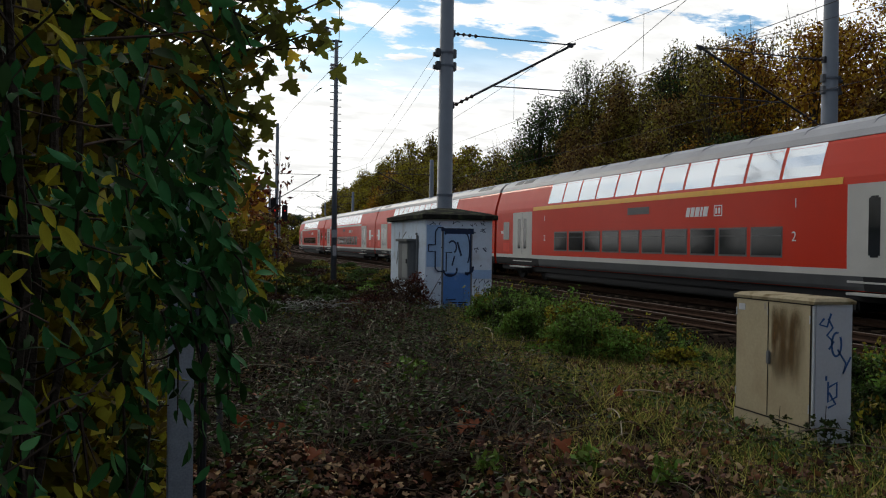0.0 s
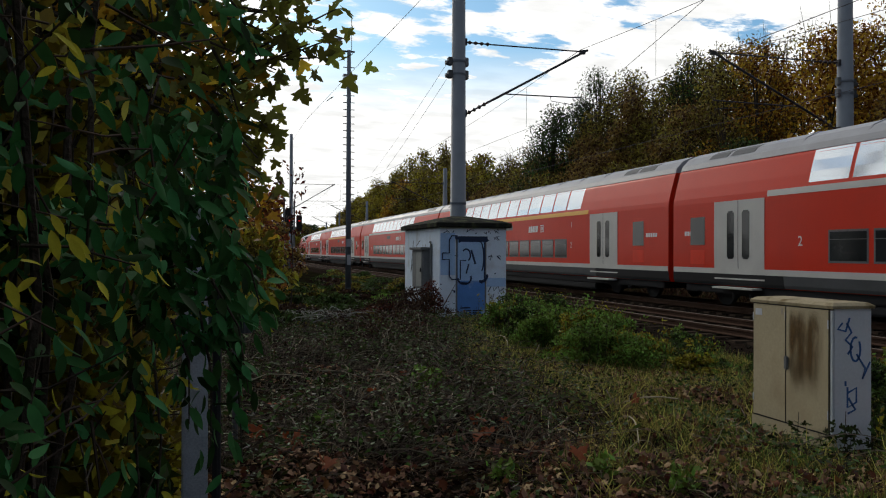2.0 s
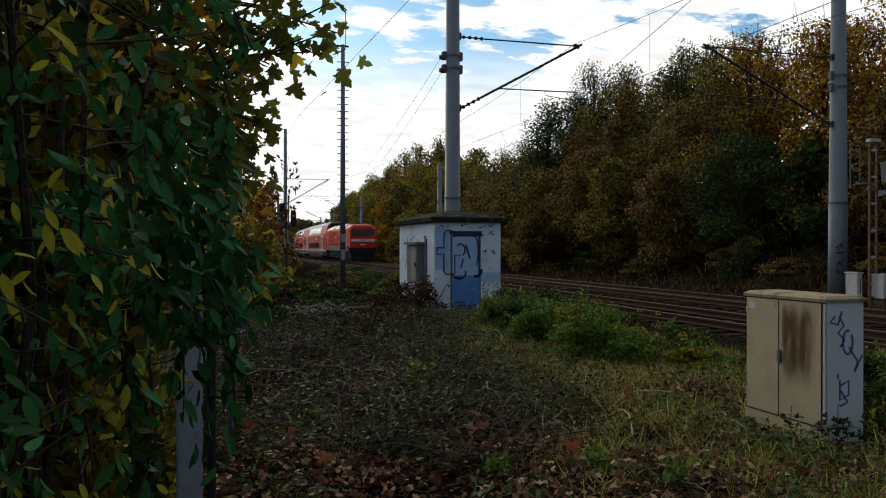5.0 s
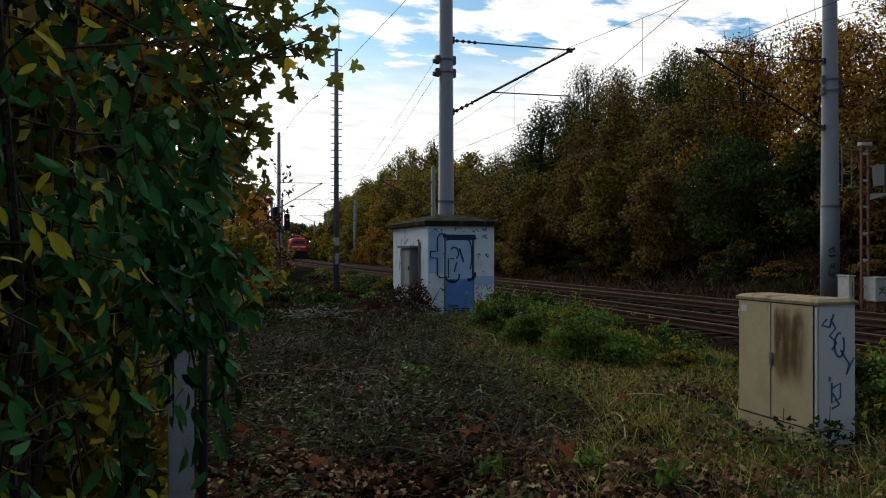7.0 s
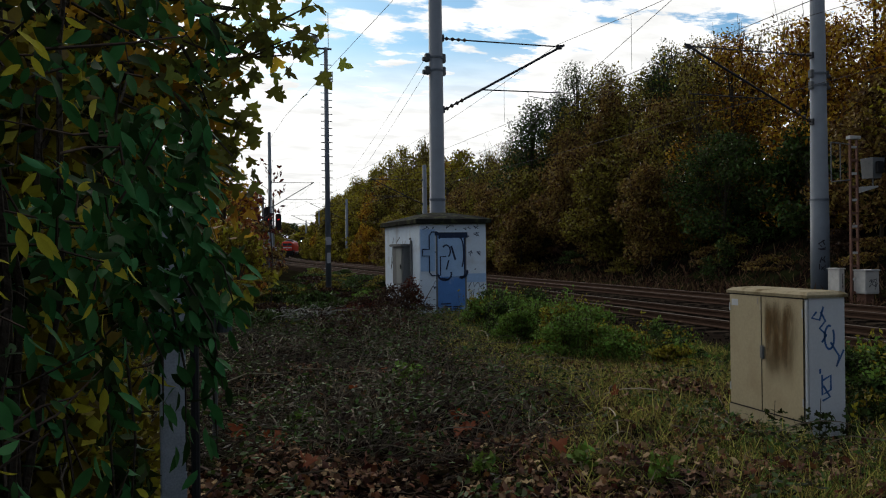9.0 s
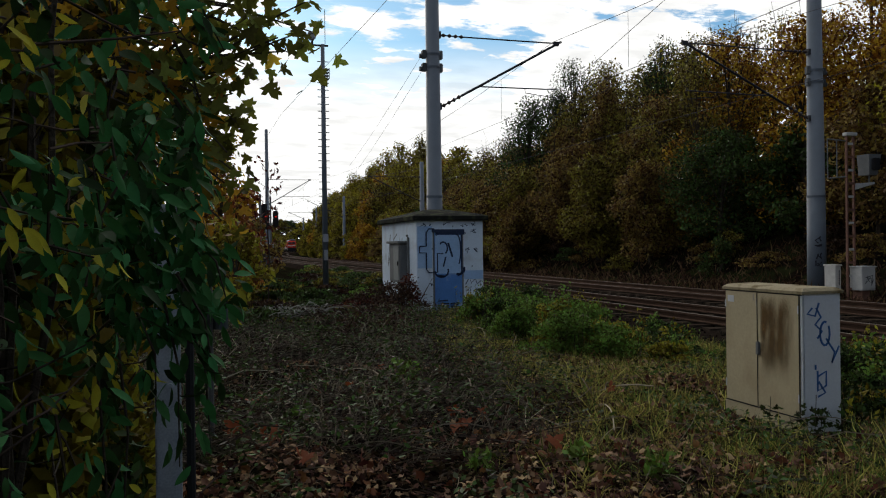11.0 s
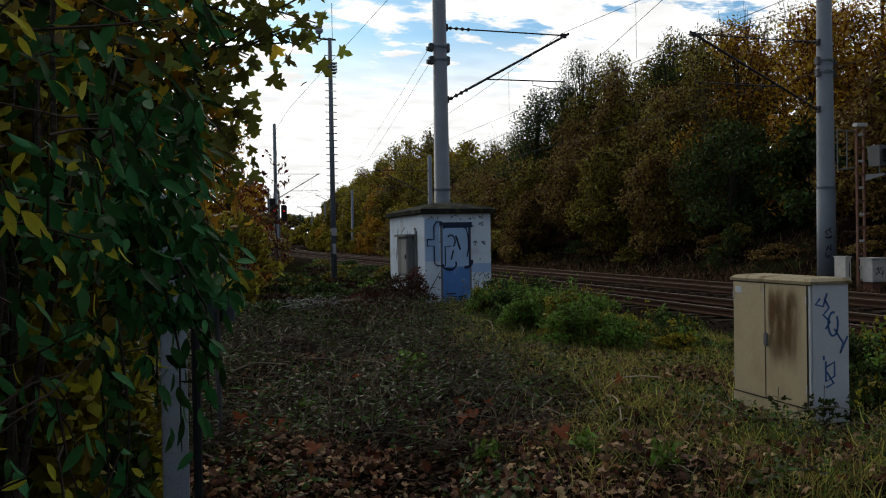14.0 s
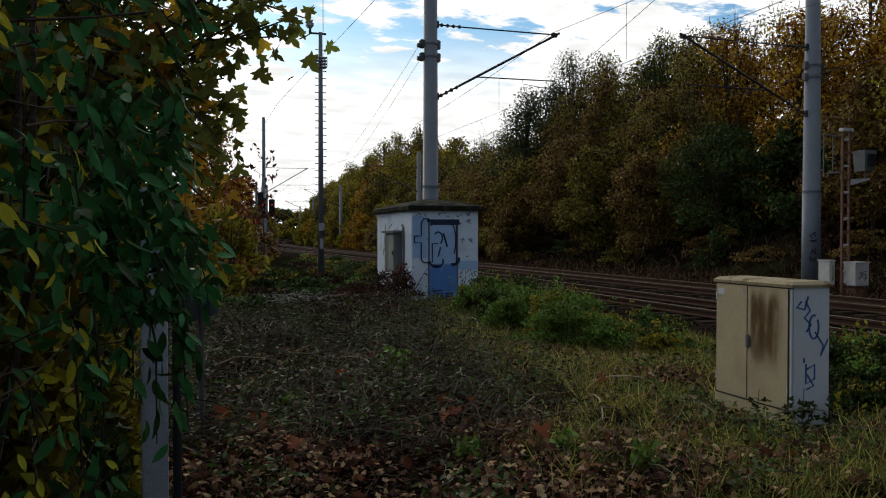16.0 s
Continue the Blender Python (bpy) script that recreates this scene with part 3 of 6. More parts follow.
def cabinet():
    c = thing("cable_cabinet", "beige metal cable cabinet with brown stain and blue tags", "cabinet", (4.887, 5.39, 0))
    part("body", box(.012, .0, -.12, .40, 1.005, 1.13, .008), SIDELIT, c)
    part("base", box(-.004, .0, -.12, .03, 1.008, .07, .006), STAINED, c)
    for n, (y0, y1) in enumerate(((.035, .545), (.549, .985))):
        d = part("door", box(-.006, y0, .075, .014, y1, 1.105, .005), STAINED, c, "beige steel door with brown water stain" if n == 0 else "")
        for z in (.2, .95):
            part("hinge", tube([(-.008, y0 + .006 if n == 0 else y1 - .006, z), (-.008, y0 + .006 if n == 0 else y1 - .006, z + .07)], .006, 8), SIDELIT, d)
    part("side_seam", box(.002, .0, .07, .014, .03, 1.11, .003), SIDELIT, c)
    part("handle", box(-.03, .505, .545, -.004, .55, .665, .008), GREYBOX, c, "grey swivel lever handle")
    part("label_plate", box(-.010, .86, 1.0, -.005, .95, 1.06, .002), SIDELIT, c)
    part("stain", box(-.0075, .05, .3, -.0072, .60, 1.10), stain_mat(), c, "dark brown run stain on the door")
    part("lid", loft([[(-.012, -.012, 1.115), (.42, -.012, 1.115), (.42, 1.02, 1.115), (-.012, 1.02, 1.115)], [(-.014, -.014, 1.14), (.422, -.014, 1.14), (.422, 1.022, 1.14), (-.014, 1.022, 1.14)],
                      [(.03, .02, 1.165), (.38, .02, 1.165), (.38, .99, 1.165), (.03, .99, 1.165)], [(.10, .08, 1.172), (.31, .08, 1.172), (.31, .93, 1.172), (.10, .93, 1.172)]]), LIDMOSS, c, "beige lid with brown moss stains")
    part("lid_gap", box(-.004, .004, 1.104, .404, 1.0, 1.116), BLACK, c)
    part("corner_seam", box(-.008, .031, .075, -.002, .036, 1.105), BLACK, c)
    part("door_gap", box(-.009, .5455, .08, -.004, .5485, 1.10), BLACK, c)
    part("base_gap", box(-.0075, .03, .068, .0, .99, .076), BLACK, c)
    part("chip_mark", box(-.0085, .585, 1.03, -.006, .60, 1.085, .001), SLEEPER, c)
    part("chip_mark", box(-.0085, .555, .98, -.006, .562, 1.05, .001), PALEMARK, c)
    # looping tags on the end panel, unreadable
    tags = [([(.10, 1.00), (.05, .95), (.13, .93), (.17, 1.04)], .018), ([(.14, 1.0), (.19, .92), (.13, .86), (.2, .80), (.15, .74)], .018), (curl(.23, .78, .05, .1, 70, 400, 14), .018),
            ([(.24, .74), (.33, .62), (.30, .53), (.38, .67)], .016), ([(.13, .52), (.13, .48)], .018), ([(.15, .47), (.15, .30), (.24, .34), (.24, .46), (.15, .42)], .018), ([(.16, .38), (.23, .28), (.15, .25)], .018)]
    for pts, w in tags:
        part("tag_mark", stroke(pts, w), TAGBLUE, c)


cabinet()


# ---- masts, arms and wires ----
INSUL = mat("brown glazed insulator", (0.05, 0.035, 0.03), .25, var=.1)
GRAFDARK = mat("black marker ink", (.02, .02, .03), .6)


def insulator(p, q, r=.06, n=4):
    p, q = Vector(p), Vector(q)
    bm = tube([p, q], r * .35, 8)
    for k in range(n):
        c = p.lerp(q, (k + .5) / n)
        d = (q - p).normalized() * (q - p).length / n * .28
        tube([c - d, c, c + d], [r * .5, r, r * .5], 10, bm)
    return bm


def mast(x, y, height, r, tip, side, arm_z, low_z, label, tagmark=False, gear=True, z0=-.6):
    """A round tapered mast whose cantilever reaches towards the track on that side."""
    m = thing("catenary_mast", label, "mast", (x, y, 0), group="catenary masts")
    part("pole", tube([(0, 0, z0), (0, 0, 3), (0, 0, 3.001), (0, 0, height)], [r, r * .95, r * .93, r * .72], 24), GALV, m, smooth=True)
    part("flange", tube([(0, 0, 2.98), (0, 0, 3.04)], r * .99, 24), GALV, m)
    part("cap", tube([(0, 0, height), (0, 0, height + .05)], [r * .75, r * .5], 16), GALV, m)
    reach = tip - x
    a = reach / abs(reach)
    rr = a * r * .85
    part("bracket", box(min(rr * .8, rr * 1.2), -.08, arm_z - .1, max(rr * .8, rr * 1.2), .08, arm_z + .1, .01), WIRE, m)
    part("bracket", box(min(rr * .8, rr * 1.2), -.08, low_z - .1, max(rr * .8, rr * 1.2), .08, low_z + .1, .01), WIRE, m)
    part("insulator", insulator((rr * 1.2, 0, arm_z), (rr * 1.2 + a * .75, 0, arm_z - .01)), INSUL, m)
    part("top_tube", tube([(rr * 1.2 + a * .75, 0, arm_z - .01), (reach, 0, arm_z + .0)], .022, 8), WIRE, m)
    top = Vector((reach + a * .15, 0, arm_z + .06))
    bot = Vector((rr * 1.2, 0, low_z))
    part("insulator", insulator(bot, bot.lerp(top, .16), .07), INSUL, m)
    part("cantilever", tube([bot.lerp(top, .16), top], .038, 10), WIRE, m)
    part("clamp", box(reach - .12, -.05, arm_z - .08, reach + .06, .05, arm_z + .05, .01), WIRE, m)
    k = bot.lerp(top, .30)
    part("steady_tube", tube([k, (reach - a * .0, 0, k.z + .03)], .02, 8), WIRE, m)
    part("steady_arm", tube([(reach - a * 1.1, 0, k.z), (reach - a * 1.08, 0, k.z - .12), (reach - a * .05, 0, k.z - .24)], .012, 6), WIRE, m)
    if gear:
        for z in (arm_z - .98, arm_z - .60):
            part("strain_clamp", box(min(-a * r * .8, -a * (r + .09)), -.09, z - .12, max(-a * r * .8, -a * (r + .09)), .09, z + .12, .02), DARKGREY, m)
            part("clamp_bolt", tube([(-a * (r + .09), 0, z - .05), (-a * (r + .16), 0, z - .05)], .07, 8), DARKGREY, m)
            part("bolt_plate", box(min(a * r * .7, a * (r + .05)), -.08, z - .13, max(a * r * .7, a * (r + .05)), .08, z + .13, .02), GREYBOX, m)
            part("band", tube([(0, 0, z - .03), (0, 0, z + .03)], r * .90, 20), GALV, m)
    if tagmark:
        rng = np.random.default_rng(9)
        for q in range(4):
            z = 1.7 - .26 * q
            ob = part("tag_mark", stroke(scrawl(rng, -.08, .14, z - .24, z, 6), .036), GRAFDARK, m)
            ob.matrix_basis = Matrix.Rotation(radians(-38), 4, 'Z') @ Matrix.Translation((0, -r * 1.015, 0))
    return m


MASTLABEL = "grey tapered steel mast with dark cantilever arm"
mast(6.95, 22.4, 13.0, .245, 11.0, 1, 7.80, 5.68, MASTLABEL + " behind the hut")
mast(19.62, 21.0, 10.5, .30, 14.7, -1, 7.72, 5.55, MASTLABEL + " and scribbled tag", True)
mast(19.6, 67.0, 8.9, .24, 14.9, -1, 7.6, 5.5, MASTLABEL + " across the tracks", gear=False)
mast(6.95, 75.0, 12.5, .20, 10.9, 1, 7.9, 5.6, MASTLABEL + " with lightning tip", gear=False)
mast(19.6, 104.0, 8.2, .22, 14.9, -1, 7.6, 5.5, MASTLABEL + " by the far track", gear=False)
for s, off, tip in ((140, 19.6, 14.9), (128, 6.95, 10.9), (180, 6.95, 10.9), (188, 19.6, 14.9)):
    p, a = along(s, off)
    q, a = along(s, tip)
    mast(p.x, p.y, 8.4, .2, q.x, 1, 7.6, 5.5, MASTLABEL + " far along the curve", gear=False)


def wires():
    n = 0
    for off, stops, z1, z2 in ((NEAR, (-30, 22.4, 75, 128, 180, 235), 6.12, 7.85), (FAR, (-26, 21.0, 67, 104, 140, 188, 240), 5.6, 7.65)):
        w = thing("overhead_line", "thin dark contact and messenger wires with droppers", "overhead wire", group="overhead wires")
        part("contact_wire", tube([along(s, off + .2 * (-1) ** int(s / 50))[0] + Vector((0, 0, z1)) for s in [-30 + 5 * k for k in range(52)]], .008, 5), WIRE, w)
        pts, drops = [], []
        for a, b in zip(stops, stops[1:]):
            for k in range(12):
                s = a + (b - a) * k / 12
                f = k / 12
                h = z2 - 4 * .95 * f * (1 - f)
                pts.append(along(s, off)[0] + Vector((0, 0, h)))
                if k % 2 == 1 and s < 110:
                    part("dropper", tube([along(s, off)[0] + Vector((0, 0, h)), along(s, off)[0] + Vector((0, 0, z1))], .006, 4), WIRE, w)
        part("messenger_wire", tube(pts, .008, 5), WIRE, w)
    f = thing("feeder_line", "pair of thin feeder wires strung between masts", "overhead wire", group="overhead wires")
    for z, e in ((6.85, 6.15), (7.3, 7.2)):
        part("wire", tube([(6.7 + 4.2 * k / 8, 22.4 + 33.6 * k / 8, z + (e - z) * k / 8 - .5 * (k / 8) * (1 - k / 8)) for k in range(9)], .006, 5), WIRE, f)
    part("wire", tube([(6.6, -6, 9.6), (6.3, 10, 9.05), (5.8, 23.6, 9.0), (5.4, 34, 9.0), (5.0, 45, 9.0), (5.6, 60, 9.8), (6.95, 75, 11.3)], .009, 5), WIRE, f)
    part("wire", tube([(6.6, 0, 7.4), (10.1, 14.8, 7.0), (15.0, 35, 6.95), (17.5, 47, 7.0), (19.6, 67, 7.2)], .008, 5), WIRE, f)


wires()


PALESTEEL = mat("pale galvanised steel", (0.36, 0.37, 0.39), .5, var=.15, scale=5)


def ladder_mast():
    m = thing("camera_mast", "slim grey steel mast with rungs and camera head", "mast", (5.0, 30.4, 0))
    part("pole", tube([(0, 0, -.4), (0, 0, 9.35)], [.115, .075], 16), GALV, m, smooth=True)
    for k in range(23):
        z = 2.7 + .34 * k * .8
        part("rung", tube([(-.22, 0, z), (.22, 0, z)], .017, 6), WIRE, m)
    for z in (8.0, 8.12, 8.24, 8.36):
        part("cage_ring", box(-.23, -.18, z, .23, .18, z + .035, .01), PALESTEEL, m)
    for x in (-.22, .22):
        part("cage_bar", box(x - .012, -.19, 8.0, x + .012, -.17, 8.4), PALESTEEL, m)
    part("crossbar", tube([(-.36, 0, 9.3), (.22, 0, 9.3)], .04, 8), WIRE, m)
    part("rod", tube([(.10, 0, 9.3), (.10, 0, 10.7)], .012, 6), WIRE, m)
    head = part("camera_head", box(-.55, -.16, 9.5, -.27, .16, 9.70, .05), PALESTEEL, m, "pale grey box camera on the mast top")
    part("neck", tube([(-.40, 0, 9.28), (-.40, 0, 9.46)], .05, 8), WIRE, head)
    part("hood", box(-.56, -.18, 9.72, -.3, .18, 9.76, .01), CREAM, head)
    part("sign_plate", box(-.07, -.16, 1.05, .07, -.125, 1.45, .01), PALESTEEL, m, "white number plate strip on the mast")
    part("sign_plate", box(-.10, -.16, 1.75, .10, -.125, 2.05, .01), PALESTEEL, m)


ladder_mast()
RUSTY = mat("rusty painted angle iron", (0.17, 0.085, 0.06), .8, var=.3, scale=7, bump=.2)
PALE = mat("pale weathered steel", (0.50, 0.49, 0.46), .7, var=.2, scale=6)


def signal_post():
    s = thing("signal_post", "rusty lattice signal post with ladder rungs and lamp", "signal", (18.27, 18.35, -.25))
    for x in (0.0, .25):
        part("upright", box(x, 0, 0, x + .045, .08, 4.85, .006), RUSTY, s)
    for k in range(12):
        part("rung", box(.045, .015, .35 + .385 * k, .25, .05, .42 + .385 * k, .004), PALE if k % 2 else RUSTY, s)
    part("cap", box(-.03, -.04, 4.85, .36, .14, 4.95, .01), PALE, s)
    f = part("side_frame", tube([(0, .04, 4.70), (-.68, .04, 4.74)], .02, 8), GREYBOX, s, "grey tubular side frame")
    part("lower_rail", tube([(0, .04, 3.66), (-.66, .04, 3.60)], .02, 8), GREYBOX, f)
    for x in (-.66, -.33):
        part("bar", tube([(x, .04, 3.62), (x, .04, 4.73)], .017, 6), GREYBOX, f)
    part("arm", loft([[(.3, 0, 3.28), (.3, .1, 3.28), (.3, .1, 3.46), (.3, 0, 3.46)], [(1.02, 0, 3.46), (1.02, .1, 3.46), (1.02, .1, 3.51), (1.02, 0, 3.51)]]), PALE, s)
    lamp = part("lamp_box", loft([[(.72, -.1, 3.72), (1.02, -.1, 3.72), (1.02, .3, 3.72), (.72, .3, 3.72)], [(.66, -.15, 4.32), (1.12, -.15, 4.32), (1.12, .3, 4.32), (.66, .3, 4.32)]]), GREYBOX, s, "grey signal lamp housing")
    part("visor", box(.76, -.26, 3.85, .98, -.14, 4.2, .02), BLACK, lamp)
    part("lamp_bracket", tube([(.87, .05, 3.42), (.87, .05, 3.75)], .025, 6), GREYBOX, s)


signal_post()


def trackside_box(x, y, w, h, label):
    b = thing("trackside_box", label, "cabinet", (x, y, -.4), group="trackside boxes")
    part("housing", box(0, 0, .5, w, .45, .5 + h, .015), PALE, b)
    part("cover", box(-.02, -.03, .5 + h, w + .02, .48, .54 + h, .01), PALE, b)
    part("front_door", box(.04, -.012, .55, w - .04, .002, .45 + h, .006), CREAM, b)
    part("stand", box(.1, .1, 0, w - .1, .35, .5), RUSTY, b)
    rng = np.random.default_rng(int(x * 10))
    part("tag_mark", stroke(scrawl(rng, .1, w - .08, .6, .4 + h, 11), .02), GRAFDARK, b).location.y = -.013


trackside_box(18.16, 18.7, .20, .70, "small pale relay box beside the signal post")
trackside_box(18.42, 18.0, .50, .66, "pale tagged relay box beside the signal post")


def far_signal(x, y, h):
    s = thing("track_signal", "dark railway signal with two heads on post", "signal", (x, y, 0))
    part("post", tube([(0, 0, -.3), (0, 0, h)], .07, 10), GREYBOX, s)
    for dx, z in ((-.45, h - 1.7), (.35, h - 2.2)):
        hd = part("signal_head", box(dx - .2, -.15, z, dx + .2, .12, z + 1.2, .06), BLACK, s)
        part("hood", tube([(dx, -.34, z + .9), (dx, -.12, z + .9)], .09, 12), BLACK, hd)
        part("bracket", tube([(dx, 0, z + .3), (0, 0, z + .2)], .04, 6), GREYBOX, s)
    lit = bpy.data.materials.new("red signal light")
    lit.use_nodes = True
    b = lit.node_tree.nodes["Principled BSDF"]
    b.inputs["Base Color"].default_value = (.3, .01, .01, 1); b.inputs["Emission Color"].default_value = (1, .03, .02, 1); b.inputs["Emission Strength"].default_value = 0.5
    part("lens", tube([(.35, -.17, h - 1.4), (.35, -.155, h - 1.4)], .07, 14), lit, s, "lit red lens")
    part("plate", box(-.2, -.1, 1.2, .2, -.06, 1.9, .01), CREAM, s)


far_signal(4.2, 50.0, 4.9)
far_signal(5.6, 58.0, 5.2)

# ---- the train ----
CAR, ENGINE, SPEED = 26.8, 16.6, 33.3
TAIL = 28.0     # where the rear of the engine stands at 3.5 s
ROOFLIGHT = mat("pale roof paint", (0.42, 0.40, 0.39), 0.4, var=0.2, scale=1.0, second=(.25, .25, .26))
YELLOW = mat("yellow first class stripe", (0.75, 0.38, 0.03), 0.4, var=0.1)
WHITEPAINT = mat("white lettering", (0.75, 0.74, 0.72), 0.5, var=0.05)
FRAME = mat("grey rubber window frame", (0.12, 0.12, 0.12), 0.6)
TINT = mat("mirror-coated window glass", (0.62, 0.66, 0.70), 0.10, metal=0.9, var=0.05, spec=1.0, scale=.5)
for gl, amount in ((TINT, .0), (GLASS, .0)):
    gl.node_tree.nodes["Principled BSDF"].inputs["Coat Weight"].default_value = amount
    gl.node_tree.nodes["Principled BSDF"].inputs["Coat Roughness"].default_value = 0.02
    gl.node_tree.nodes["Principled BSDF"].inputs["Coat IOR"].default_value = 2.2
LOUVRE = mat("red louvre paint", (0.70, 0.038, 0.012), 0.4, var=0.15, scale=2, spec=0.15)
ENGINEGREY = mat("grey engine frame paint", (0.10, 0.108, 0.108), .6, var=.2, scale=2)
RED.node_tree.nodes["Principled BSDF"].inputs["Coat Weight"].default_value = 0.12
RED.node_tree.nodes["Principled BSDF"].inputs["Coat Roughness"].default_value = 0.12
HALF = 1.39
# half outline of a coach: (across, height), from the sill up to the crown
COACH = [(1.30, .62), (1.36, .72), (HALF, .95), (HALF, 2.95), (1.375, 3.10), (1.30, 3.42), (1.16, 3.92), (1.05, 4.16), (.85, 4.36), (.5, 4.51), (0, 4.56)]


def shell(outline, y0, y1, cut=None):
    """The skin between two heights of a half outline, both sides, closed into one body."""
    sec = outline + [(-x, z) for x, z in outline[::-1] if x > 0]
    return loft([[(x, y, z) for x, z in sec] for y in (y0, y1)])


def skin(name, outline, y0, y1, material, parent, lift=.004, sides=(-1, 1), thick=.02, label=""):
    """A panel that follows the coach's side a little proud of it."""
    if len(sides) > 1:
        return [skin(name, outline, y0, y1, material, parent, lift, (sd,), thick, label) for sd in sides][0]
    bm = bmesh.new()
    for sd in sides:
        sec = [(sd * (x + lift), z) for x, z in outline] + [(sd * (x - thick), z) for x, z in outline[::-1]]
        loft([[(x, y, z) for x, z in sec] for y in (y0, y1)], bm)
    return part(name, bm, material, parent, label)


def across(z):
    zs = [p[1] for p in COACH]
    return float(np.interp(z, zs, [p[0] for p in COACH]))


def pane(name, y0, y1, z0, z1, material, parent, lift=.006, side=-1, n=2, round_=.0):
    sec = [(across(z0 + (z1 - z0) * k / n), z0 + (z1 - z0) * k / n) for k in range(n + 1)]
    return skin(name, sec, y0, y1, material, parent, lift, (side,), .012)


def bogie(y, parent, black=True):
    b = part("bogie", box(-1.1, y - 1.5, .35, 1.1, y + 1.5, .62, .05), BLACK, parent)
    for dy in (-1.25, 1.25):
        for x in (-.76, .76):
            part("wheel", tube([(x - .06, y + dy, .50), (x + .06, y + dy, .50)], .46, 20), BLACK, b)
    part("side_frame", box(-1.2, y - 1.7, .45, -1.08, y + 1.7, .66, .03), BLACK, b)
    part("spring", tube([(-1.15, y - .35, .3), (-1.15, y - .35, .62)], .1, 10), BLACK, b)
    part("spring", tube([(-1.15, y + .35, .3), (-1.15, y + .35, .62)], .1, 10), BLACK, b)


def glyph_bar(y, z, w, h, parent, slant=.25, x=-HALF - .007):
    """A slanted white letter-sized shape."""
    bm = bmesh.new()
    lo = [(x, y, z), (x, y - w, z), (x, y - w - slant * h, z + h), (x, y - slant * h, z + h)]
    loft([lo, [(x + .012, p[1], p[2]) for p in lo]], bm)
    return part("lettering", bm, WHITEPAINT, parent)


def number(text, y, z, size, parent, x=-HALF - .006):
    cu = bpy.data.curves.new("class_number", 'FONT')
    cu.body, cu.size, cu.extrude = text, size, .002
    ob = new("class_number", cu)
    dg = bpy.context.evaluated_depsgraph_get()
    me = bpy.data.meshes.new_from_object(ob.evaluated_get(dg))
    bpy.data.objects.remove(ob)
    me.materials.clear(); me.materials.append(WHITEPAINT)
    o = new("class_number", me)
    o.parent = parent
    o.matrix_basis = Matrix(((0, 0, -1, x), (-1, 0, 0, y), (0, 1, 0, z), (0, 0, 0, 1)))
    return o


